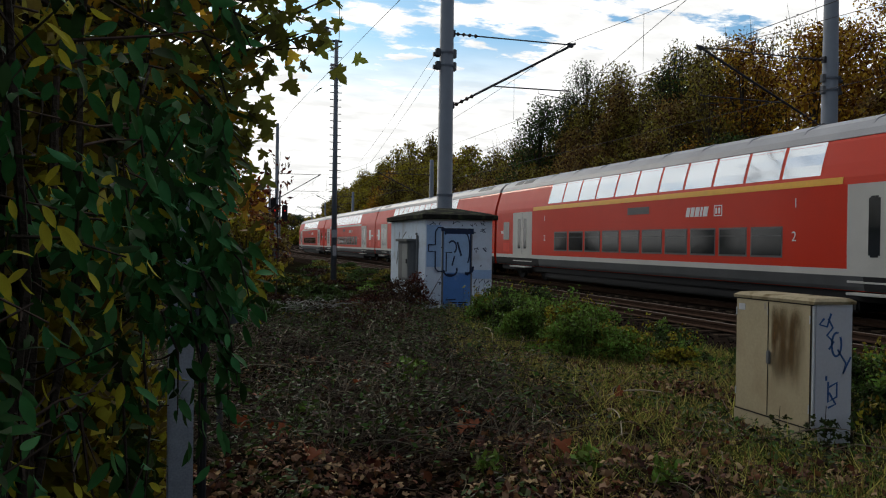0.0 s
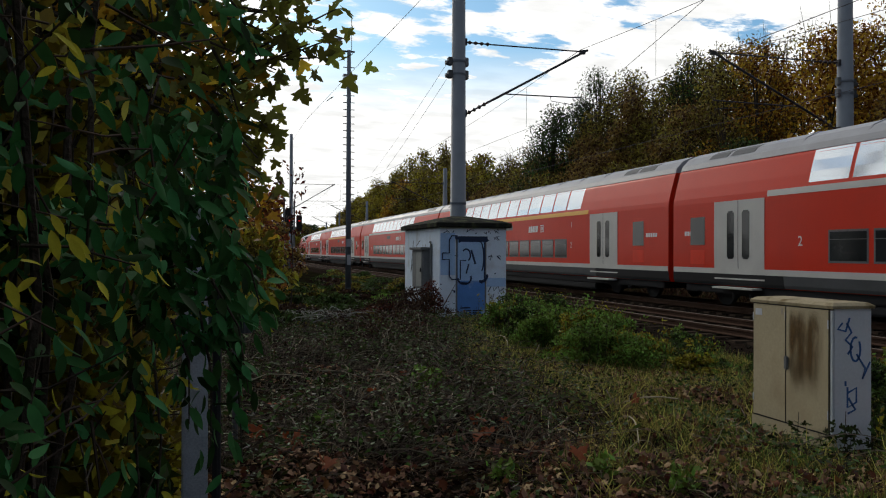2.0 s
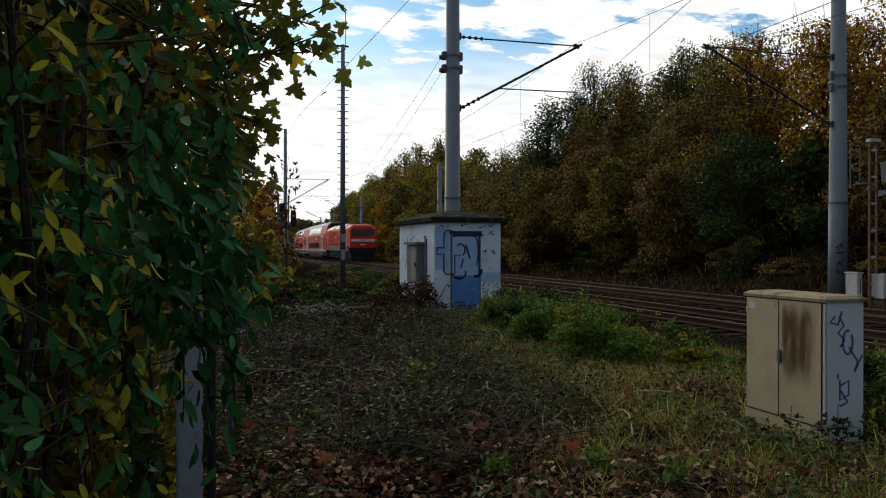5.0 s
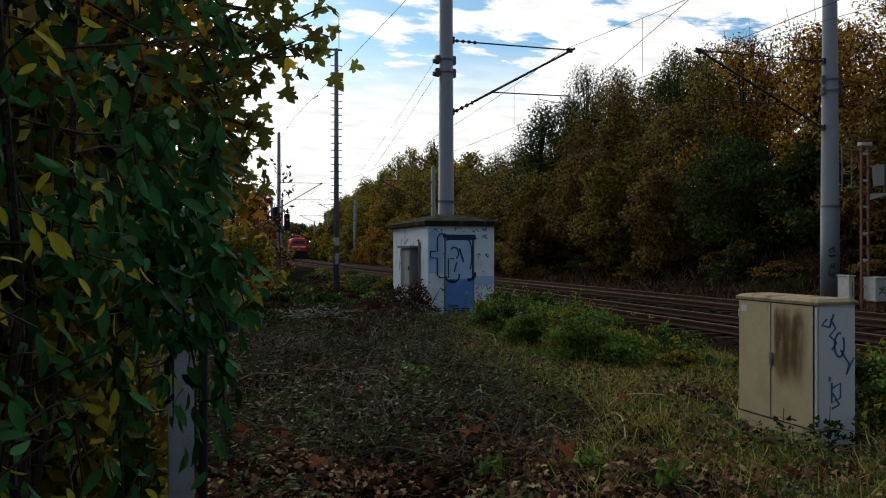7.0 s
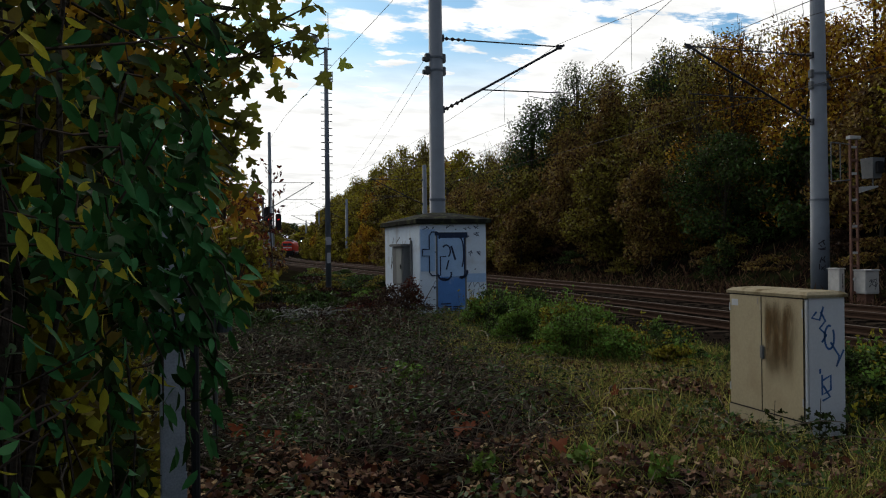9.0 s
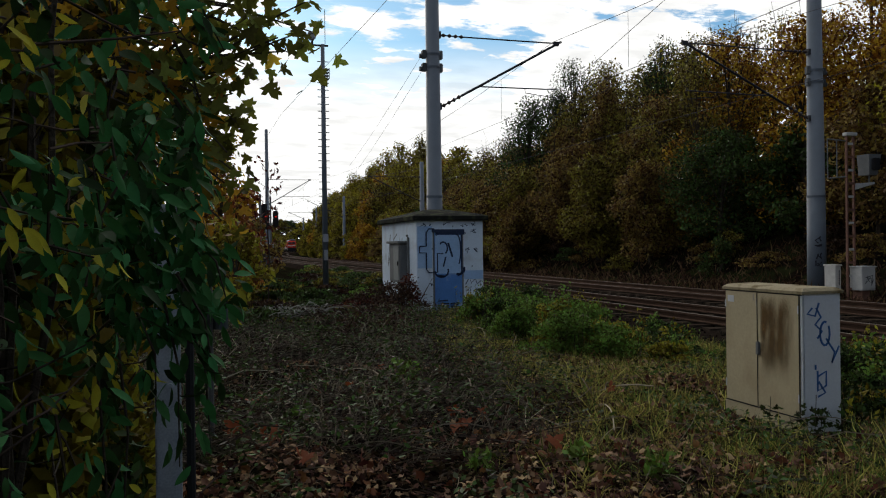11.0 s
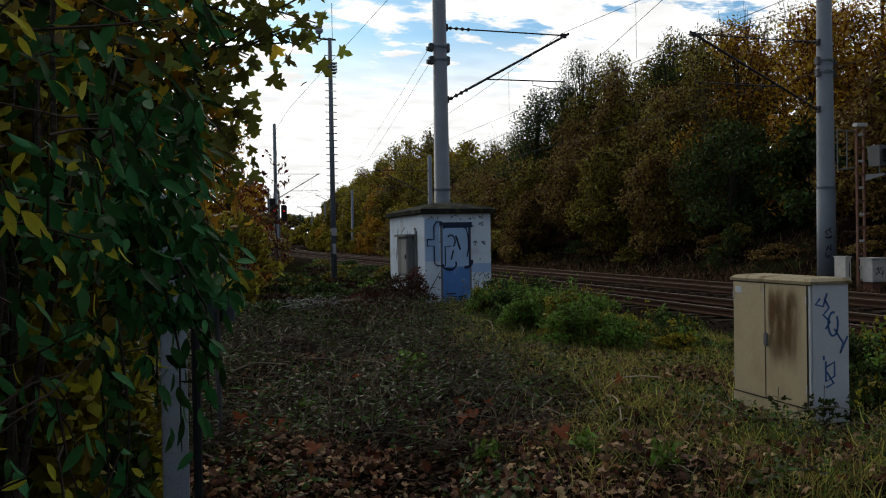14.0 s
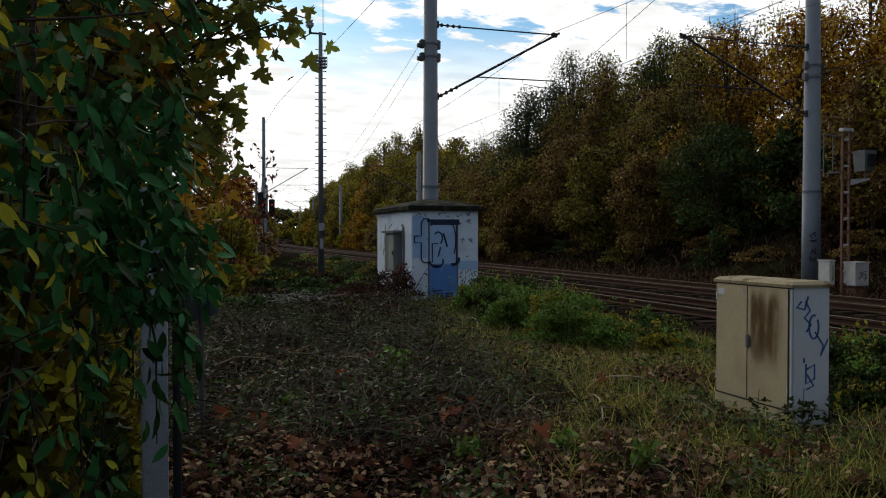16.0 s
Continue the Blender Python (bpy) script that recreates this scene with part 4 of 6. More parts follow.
def coach(first):
    t = thing("passenger_coach", "red double-deck passenger coach with yellow stripe" if first else "red double-deck passenger coach with cream stripe", "train coach", group="coaches of the train")
    L = CAR
    part("body", shell([p for p in COACH if p[1] <= 2.95] + [(1.375, 3.10), (1.30, 3.42), (1.16, 3.92), (1.12, 4.0)], .14, L - .14), RED, t)
    part("roof", shell([(1.10, 3.97), (1.14, 4.0), (1.07, 4.165), (.86, 4.37), (.5, 4.52), (0, 4.565)], .15, L - .15), GREYROOF, t, "grey ribbed coach roof")
    for k in range(9):
        y = 5.2 + k * 2.05
        part("roof_rib", loft([[(x * 1.0, yy, z + .012) for x, z in [(1.04, 4.17), (.86, 4.38), (.5, 4.53), (0, 4.575), (-.5, 4.53), (-.86, 4.38), (-1.04, 4.17), (0, 4.3)]] for yy in (y, y + .06)]), GREYROOF, t)
    part("underframe", box(-1.25, .6, .40, 1.25, L - .6, .70, .03), BLACK, t)
    # A black box added to fill the shade between the bogies.
    part("equipment_bay", box(-1.22, 5.3, .16, 1.22, L - 5.3, .42, .05), BLACK, t)
    skin("skirt", [(1.33, .64), (1.362, .72), (HALF, .95)], 5.0, L - 5.0, DARKGREY, t, .006)
    # Black panels paint the dark below the ends, which have no skirt.
    for y0, y1 in ((.14, 5.0), (L - 5.0, L - .14)):
        skin("end_apron", [(1.33, .63), (1.362, .72), (HALF, .95)], y0, y1, BLACK, t, .007)
    skin("sill_stripe", [(HALF, .95), (HALF, 1.10)], .16, L - .16, CREAM, t, .006)
    skin("deck_stripe", [(HALF, 3.02 - .06), (1.383, 3.03), (1.372, 3.115)], 5.6, L - 4.4, YELLOW if first else CREAM, t, .007)
    for side in (-1,):
        for k in range(11):
            y = 6.3 + k * 1.345
            w = pane("upper_window", y, y + 1.23, 3.20, 3.98, TINT, t, .008, side, 3)
        for k in range(10):
            y = 7.45 + k * 1.30
            f = pane("lower_window", y, y + 1.16, 1.30, 2.06, FRAME, t, .006, side, 1)
            pane("glass", y + .05, y + 1.11, 1.35, 2.01, GLASS, f, .011, side, 1)
            pane("vent_sash", y + .05, y + 1.11, 1.83, 1.845, FRAME, f, .014, side, 1)
        for y in (3.35, L - 4.3):
            d = pane("door", y, y + 2.1, .80, 2.94, CREAM, t, .012, side, 3)
            for dy in (.58, 1.22):
                g = skin("door_glass", [(HALF, 1.40), (HALF, 2.62)], y + dy, y + dy + .30, GLASS, d, .017, (side,), .01)
                for z in (1.36, 2.58):
                    skin("glass_end", [(HALF, z), (HALF, z + .08)], y + dy + .05, y + dy + .25, GLASS, d, .0165, (side,), .01)
            pane("door_gap", y + 1.04, y + 1.06, .82, 2.92, BLACK, d, .015, side, 3)
            part("step", box(-HALF - .22, y + .2, .55, -HALF + .1, y + 1.9, .60, .008), CREAM, d)
        for y in (1.6, L - 1.75):
            pane("end_window", y, y + .7, 1.75, 2.55, GLASS, t, .008, side, 1)
            pane("vent_panel", y, y + .7, 1.2, 1.6, LOUVRE, t, .006, side, 1)
        pane("destination_sign", 13.4, 14.7, 2.55, 2.78, FRAME, t, .006, side, 1)
        for k, w in enumerate((.17, .16, .19, .09, .2)):
            yy = 11.45 - sum((.17, .16, .19, .09, .2)[:k]) - .05 * k
            glyph_bar(yy, 2.39, w, .27, t)
        b = pane("emblem", 9.78, 10.13, 2.38, 2.68, WHITEPAINT, t, .006, side, 1)
        pane("emblem_field", 9.81, 10.10, 2.41, 2.65, RED, b, .009, side, 1)
        pane("emblem_bar", 9.85, 9.93, 2.45, 2.61, WHITEPAINT, b, .011, side, 1)
        pane("emblem_bar", 9.98, 10.06, 2.45, 2.61, WHITEPAINT, b, .011, side, 1)
        for k in range(5):
            glyph_bar(1.45 - k * .14, 2.02, .1, .13, t, 0)
            glyph_bar(L - .75 - k * .14, 2.02, .1, .13, t, 0)
        if first:
            number("1", 7.1, 2.5, .32, t); number("1", 21.3, 2.5, .32, t)
        number("2", 7.15, 1.7, .34, t); number("2", 21.3, 1.7, .34, t)
    for y in (1.6, L - 3.4):
        skin("roof_vent", [(1.0, 4.235), (.86, 4.37), (.66, 4.455)], y, y + 1.0, DARKGREY, t, .012, (-1,))
        skin("roof_vent", [(1.0, 4.235), (.86, 4.37), (.66, 4.455)], y + 1.15, y + 2.0, DARKGREY, t, .012, (-1,))
    for y in (0, L - .15):
        part("gangway", loft([[(x * .93, yy, z) for x, z in [(1.3, .7), (1.3, 2.9), (1.1, 3.9), (.8, 4.3), (-.8, 4.3), (-1.1, 3.9), (-1.3, 2.9), (-1.3, .7)]] for yy in (y, y + .15)]), BLACK, t)
    bogie(3.2, t); bogie(L - 3.2, t)
    return t


def engine():
    t = thing("locomotive", "red electric locomotive with ribbed sides and grey frame", "locomotive")
    L = ENGINE
    W = 1.5
    prof = [(W, 1.55), (W, 3.15), (1.42, 3.38), (1.18, 3.62), (.9, 3.74), (0, 3.78)]
    def ring(y, k=1.0, top=1.0, prof=prof):
        sec = prof + [(-x, z) for x, z in prof[::-1] if x > 0]
        return [(x * k, y, 1.55 + (z - 1.55) * top) for x, z in sec]
    part("body", loft([ring(.55, .93, .97), ring(.85, .985), ring(1.3), ring(L - 1.3), ring(L - .85, .985), ring(L - .55, .93, .97)]), RED, t)
    # raked cab fronts
    for y0, y1, y2 in ((.55, .12, .32), (L - .55, L - .12, L - .32)):
        f = part("cab_front", loft([[(x, yy, z) for x, z in ((1.39, 1.4), (1.39, 2.55), (1.34, 3.30), (1.0, 3.66), (-1.0, 3.66), (-1.34, 3.30), (-1.39, 2.55), (-1.39, 1.4))] if n == 0 else
                                    [(1.30, y1, 1.4), (1.30, y1, 2.5), (1.22, y2, 3.30), (.95, y2 + (y0 - y2) * .4, 3.56), (-.95, y2 + (y0 - y2) * .4, 3.56), (-1.22, y2, 3.30), (-1.30, y1, 2.5), (-1.30, y1, 1.4)]
                                    for n, yy in enumerate((y0, y1))]), RED, t, "red raked cab front with white band")
        sg = -1 if y1 < 5 else 1
        for x0, x1 in ((-1.14, -.04), (.04, 1.14)):
            lo = y1 + (y2 - y1) * .22
            hi = y1 + (y2 - y1) * .93
            w = part("windscreen", loft([[(x0, lo + sg * .012, 2.66), (x1, lo + sg * .012, 2.66), (x1 * .97, hi + sg * .012, 3.26), (x0 * .97, hi + sg * .012, 3.26)], [(x0, lo - sg * .05, 2.66), (x1, lo - sg * .05, 2.66), (x1 * .97, hi - sg * .05, 3.26), (x0 * .97, hi - sg * .05, 3.26)]]), GLASS, f)
            part("wiper", tube([(x0 + .2, lo + sg * .03, 2.68), (x0 + .75, (lo + hi) / 2 + sg * .03, 3.0)], .012, 5), BLACK, w)
        for x0, x1 in ((-1.2, -.24), (.24, 1.2)):
            part("white_band", box(x0, min(y1, y1 + sg * .012), 2.02, x1, max(y1, y1 + sg * .012), 2.28), WHITEPAINT, f)
        e = part("emblem", box(-.2, min(y1, y1 + sg * .012), 2.02, .2, max(y1, y1 + sg * .012), 2.30), WHITEPAINT, f)
        part("emblem_field", box(-.17, min(y1, y1 + sg * .016), 2.05, .17, max(y1, y1 + sg * .016), 2.27), RED, e)
        for dx in (-.11, .03):
            part("emblem_bar", box(dx, min(y1, y1 + sg * .02), 2.08, dx + .09, max(y1, y1 + sg * .02), 2.24), WHITEPAINT, e)
        for x in (-1.02, 1.02):
            part("headlight", tube([(x, y1, 1.68), (x, y1 + sg * .03, 1.68)], .09, 14), GREYBOX, f)
        part("plate_bar", box(-.3, min(y1, y1 + sg * .01), 1.66, .25, max(y1, y1 + sg * .01), 1.76), WHITEPAINT, f)
        part("buffer_beam", box(-1.35, min(y1, y1 - sg * .3), .85, 1.35, max(y1, y1 - sg * .3), 1.4, .03), BLACK, t)
        for x in (-.87, .87):
            part("buffer", tube([(x, y1, 1.02), (x, y1 + sg * .45, 1.02), (x, y1 + sg * .46, 1.02), (x, y1 + sg * .5, 1.02)], [.1, .1, .24, .24], 14), BLACK, t)
        part("plough", box(-1.2, min(y1, y1 - sg * .2), .2, 1.2, max(y1, y1 - sg * .2), .8, .03), BLACK, t)
    part("frame", box(-W - .01, .5, 1.08, W + .01, L - .5, 1.56, .02), ENGINEGREY, t)
    for k in range(13):
        z = 1.80 + k * .108
        part("louvre_rib", box(-W - .03, 3.8, z, -W + .02, L - 3.4, z + .062, .012), LOUVRE, t)
    # The panel's red is darkened for the shade between the ribs.
    part("louvre_panel", box(-W - .012, 3.7, 1.72, -W + .01, L - 3.3, 3.22, .004), mat("louvre red darkened for recess shade", (.25, .015, .008), .8, spec=.02), t)
    for y in (1.25, L - 1.9):
        f = part("cab_window", box(-W - .012, y, 2.55, -W + .02, y + .65, 3.22, .01), FRAME, t)
        part("glass", box(-W - .016, y + .06, 2.61, -W, y + .59, 3.16), TINT, f)
    for y in (2.35, L - 2.42):
        part("handrail", tube([(-W - .05, y, 1.3), (-W - .05, y, 2.9)], .014, 6), CREAM, t)
        part("cab_door", box(-W - .008, y + .06, 1.6, -W + .01, y + .68, 3.2, .006), RED, t)
        part("foot_step", box(-W - .06, y + .1, .6, -W + .1, y + .6, .64), ENGINEGREY, t)
    for k in range(4):
        glyph_bar(2.2 - k * .17, 2.18, .12, .14, t, 0, -W - .004)
    y = 2.5
    for k, w in enumerate((1.6, 1.7, 1.9, 1.6, 2.1, 1.9)):
        part("roof_hatch", loft([[(x, yy, z) for x, z in ((1.41, 3.44), (1.16, 3.70), (.8, 3.86), (-.8, 3.86), (-1.16, 3.70), (-1.41, 3.44))] for yy in (y, y + w - .05)]), ROOFLIGHT if k % 2 else DARKGREY, t)
        y += w
    for y in (3.3, L - 4.6):
        p = part("pantograph", tube([(-.7, y, 3.98), (.7, y, 3.98)], .03, 6), WIRE, t)
        up = .95 if y < 6 else .15
        part("arm", tube([(0, y, 3.98), (0, y + 1.2, 3.98 + up * .8)], .035, 6), WIRE, p)
        part("arm", tube([(0, y + 1.2, 3.98 + up * .8), (0, y + .2, 3.98 + up * 1.7)], .028, 6), WIRE, p)
        part("head", tube([(-.8, y + .2, 3.98 + up * 1.7), (.8, y + .2, 3.98 + up * 1.7)], .03, 6), WIRE, p)
        for x in (-.6, .6):
            part("insulator", insulator((x, y, 3.8), (x, y, 4.0), .08, 3), INSUL, p)
    part("underframe", box(-1.12, 1.0, .30, 1.12, L - 1.0, 1.08, .04), BLACK, t)
    e = part("emblem", box(-W - .036, 8.0, 2.40, -W - .02, 8.5, 2.72), WHITEPAINT, t)
    part("emblem_field", box(-W - .040, 8.04, 2.44, -W - .03, 8.46, 2.68), RED, e)
    for dy in (8.10, 8.28):
        part("emblem_bar", box(-W - .043, dy, 2.48, -W - .035, dy + .12, 2.64), WHITEPAINT, e)
    for k in range(5):
        part("equipment_box", box(-1.3, 5.2 + k * 1.3, .55, -1.15, 6.2 + k * 1.3, 1.08, .03), BLACK, t)
    bogie(3.6, t); bogie(L - 3.6, t)
    return t


def train():
    plain, first = coach(False), coach(True)
    made = [(engine(), ENGINE), (plain, CAR), (first, CAR)]
    for k in range(3, 8):
        made.append((copy_thing(first if k == 4 else plain, Matrix()), CAR))
    return made


TRAIN = train()


def distant_signal():
    p, a = along(258, 18.2)
    s = thing("distant_signal", "far dark signal post with two white lights", "signal", (p.x, p.y, 0))
    part("post", tube([(0, 0, -.3), (0, 0, 5.4)], .1, 8), BLACK, s)
    part("screen", box(-.9, 0, 3.6, .9, .15, 5.6, .05), BLACK, s)
    lit = bpy.data.materials.new("white signal light")
    lit.use_nodes = True
    b = lit.node_tree.nodes["Principled BSDF"]
    b.inputs["Emission Color"].default_value = (.9, .95, 1, 1); b.inputs["Emission Strength"].default_value = 3
    for x in (-.5, .5):
        part("lens", tube([(x, -.02, 4.4), (x, .0, 4.4)], .2, 10), lit, s, "lit white lens")


distant_signal()


# ---- woods on the bank ----
def woods():
    rng = np.random.default_rng(5)
    # height of the wood's edge along the line
    prof = [(6, 16.5), (16, 15.0), (22, 14.6), (28, 13.2), (34, 11.6), (42, 13.0), (50, 14.0), (57, 12.4), (66, 10.2), (86, 9.6), (97, 14.0), (108, 16.5), (118, 16), (135, 14), (170, 13), (230, 14)]
    heights = lambda s: float(np.interp(s, [p[0] for p in prof], [p[1] for p in prof]))
    kinds = {0: (OLIVE, "olive-brown autumn tree on the railway bank"), 1: (GOLD, "golden autumn tree on the railway bank"), 2: (RUST, "rusty brown autumn tree on the railway bank"),
             3: (GREEN, "dark green leafy tree on the railway bank"), 4: (YELLOWGREEN, "yellowing green tree on the railway bank")}
    k = 100
    s = 5.0
    while s < 240:
        for row, (xo, f, wd) in enumerate(((19.9, .30, 1.7), (21.6, .52, 2.1), (24.6, .80, 2.6), (28.5, 1.0, 3.0), (33, .98, 3.4))):
            ss = s + rng.normal() * .8 + row * .9
            o = xo + rng.normal() * .5
            if ss < 27 and o < 22.4:
                o = 22.6 + row
            if row == 0 and ss < 44:
                continue
            if ss > 62 and ss < 70 and row < 1:
                continue
            top = heights(ss) * f * (1 + .09 * rng.normal())
            p, a = along(ss, o)
            k += 1
            if ss < 33:
                c = (3, 2, 3)[int(rng.integers(3))] if row < 2 else (1, 1, 1, 1, 4)[int(rng.integers(5))] if row == 2 else (1, 1, 1, 4)[int(rng.integers(4))]
            elif ss < 85:
                c = (0, 2, 0, 2, 3)[int(rng.integers(5))] if row < 3 else (3, 4, 0, 0)[int(rng.integers(4))]
            else:
                c = (4, 4, 0, 4, 1)[int(rng.integers(5))]
            bare = .5 if (row >= 3 and (33 < ss < 50 or 60 < ss < 88)) else 0.0
            m, lab = kinds[c]
            near = ss < 60
            tree("tree", p.x, p.y, top, wd * (1 + .15 * rng.normal()), m, k, leaf=(.115 if row < 4 else .34) + ss * .0019 + (.04 if ss < 27 else 0), count=(9500 if near else 3600) if row < 4 else 1800, label=lab, low=.14 if row == 1 and ss < 44 else .02, clumps=24, bare=bare)
        s += 3.0 + s * .022
    # taller trees that stand out of the wood's edge
    for b, d, top, w, m, lab, bare in ((27.2, 62, 15.6, 2.3, GREEN, "dark green leafy tree above the wood", .1), (26.2, 63, 13.6, 1.8, GREEN, "dark green leafy tree above the wood", .1), (29.8, 58, 14.2, 1.7, YELLOWGREEN, "pale yellow-green birch above the wood", .35),
                                       (31.5, 56, 12.6, 2.0, OLIVE, "olive tree above the wood", .2), (33.6, 52, 14.2, 2.0, GREEN, "thin dark green tree above the wood", .3), (35.2, 49, 13.6, 1.9, OLIVE, "half-bare autumn tree above the wood", .6), (36.8, 47, 13.4, 2.0, OLIVE, "half-bare autumn tree above the wood", .65),
                                       (38.4, 45, 13.0, 1.9, RUST, "half-bare autumn tree above the wood", .7), (21.0, 78, 11.2, 2.4, OLIVE, "bare grey-brown tree above the wood", .8), (22.6, 76, 11.6, 2.4, RUST, "bare grey-brown tree above the wood", .8)):
        p = polar(b, d)
        k += 1
        tree("tree", p[0], p[1], top, w, m, k, leaf=.16, count=7000, label=lab, low=.35, clumps=34, bare=bare)
    # a far wood closes the view beyond the curve
    for q in range(16):
        b = -3 + q * 1.0
        d = 300 + 40 * rng.random() + (60 if 5 < b < 8 else 0)
        p = polar(b, d)
        k += 1
        tree("tree", p[0], p[1], 11 + 4 * rng.random(), 8, (OLIVE, GREEN, YELLOWGREEN)[q % 3], k, leaf=1.3, count=3200, label="distant hazy olive tree beyond the curve", clumps=18, group="distant trees")


woods()


def undergrowth():
    rng = np.random.default_rng(77)
    for n in range(46):
        s, o = 8 + 62 * rng.random(), 20.4 + 2.6 * rng.random()
        if s < 24 and o < 21.6:
            o = 21.6
        p, a = along(s, o)
        tree("shrub", p.x, p.y, land(p.x, p.y) + .5 + 1.1 * rng.random(), .8 + .4 * rng.random(), (RUST, OLIVE, GREEN, RUST, DRYRED)[n % 5], 700 + n, leaf=.12, count=1300, label="low brown undergrowth on the bank foot", clumps=12, group="undergrowth on the bank")


undergrowth()


def left_side():
    """Trees and bushes on the near side of the line, beyond the hedge."""
    rng = np.random.default_rng(21)
    for n, (b, d, top, w, m, lab) in enumerate(((3.3, 26, 3.7, 1.0, ORANGE, "orange autumn tree behind the hedge"), (2.0, 24, 5.2, 1.3, GOLD, "golden autumn tree behind the hedge"), (0.2, 30, 6.5, 2.2, OLIVE, "olive autumn tree behind the hedge"),
                                                (4.3, 34, 2.9, 1.1, RUST, "rusty autumn bush behind the hedge"), (-3, 26, 7, 2.5, GREEN, "dark green tree behind the hedge"), (1.6, 52, 7.0, 2.2, GOLD, "golden autumn tree beside the line"),
                                                (2.8, 70, 6.5, 2.2, ORANGE, "orange autumn tree beside the line"), (3.4, 110, 7.5, 3, OLIVE, "olive tree beside the line"), (-6, 20, 7, 2.5, GREEN, "dark green tree behind the hedge"),
                                                (4.1, 47, 2.6, 1.2, CRIMSON, "dark red bush beside the line"), (3.0, 17, 2.2, .8, YELLOWGREEN, "yellowing bush behind the hedge"), (3.9, 150, 6.5, 3, OLIVE, "olive tree beside the line"))):
        p = polar(b, d)
        tree("tree", p[0], p[1], top, w, m, 300 + n, leaf=.10 + d * .003, count=1800, label=lab, clumps=16, group="trees left of the line")
    # a slender red-leaved sapling in front of the far mast
    p = polar(5.3, 21)
    t = thing("sapling", "slender sapling with sparse dark red leaves", "tree", (p[0], p[1], land(p[0], p[1])), group="saplings")
    part("trunk", tube([(0, 0, -.1), (.05, 0, 1.4), (-.03, 0, 2.6), (.08, 0, 3.9)], [.022, .017, .011, .004], 6), BARK, t)
    at = []
    for k in range(13):
        z = .9 + .22 * k
        e = np.array(((.25 + .3 * rng.random()) * (1 if k % 2 else -1), rng.normal() * .2, z + .15 + .25 * rng.random()))
        part("branch", tube([(.02, 0, z), tuple(e)], [.007, .002], 4), BARK, t)
        f = rng.random((11, 1))
        at.append(np.array((.02, 0, z)) * (1 - f) + e * f + rng.normal(size=(11, 3)) * .06)
    at = np.concatenate(at)
    card_mesh("crown", *CARD, at, rng.normal(size=at.shape), rng.normal(size=at.shape), .11 + .07 * rng.random(len(at)), CRIMSON, t)
    # low bushes between the hedge and the line
    for n in range(24):
        x, y = 5.6 + 2.3 * rng.random(), 21.5 + 22 * rng.random()
        tree("shrub", x, y, land(x, y) + .42 + .4 * rng.random(), .7 + .4 * rng.random(), (FRESH, GREEN, OLIVE, GREEN)[n % 4], 560 + n, leaf=.10, count=1000, label="low green bramble shrub on rough ground", clumps=10, group="low shrubs")
    for n in range(26):
        b, d = 2.5 + 7.5 * rng.random(), 15 + 25 * rng.random()
        p = polar(b, d)
        if line_offset(p[0], p[1]) > 7.0 or (4.2 < p[0] < 7.2 and 16 < p[1] < 21.5):
            continue
        tree("shrub", p[0], p[1], land(p[0], p[1]) + .28 + .32 * rng.random(), .8 + .5 * rng.random(), (GREEN, GREEN, OLIVE, DRYRED)[n % 4], 360 + n, leaf=.09 + d * .002, count=900, label="low green bramble shrub on rough ground", clumps=10, group="low shrubs")


left_side()


# Unseen trees added to block sky light and darken the train's reflections.
def shade_wood():
    rng = np.random.default_rng(88)
    for n in range(15):
        x, y = (-13 - 5 * rng.random(), -22 + 6.5 * n) if n < 11 else (-8 + 7 * (n - 11), -20 - 3 * rng.random())
        tree("tree", x, y, 8.5 + 2 * rng.random(), 3.4, OLIVE if n % 2 else GREEN, 800 + n, leaf=.5, count=1100, label="unseen tree added to block sky light and reflections", clumps=20, group="trees behind the hedge")


shade_wood()


def joined_shoots(foot, tall):
    bm = bmesh.new()
    for p, h in zip(foot, tall):
        tube([(p[0], p[1], 0), (p[0] * 1.1, p[1] * 1.1, h * .6), (p[0] * 1.15, p[1] * 1.15, h)], [.004, .003, .0015], 4, bm, caps=False)
    return bm


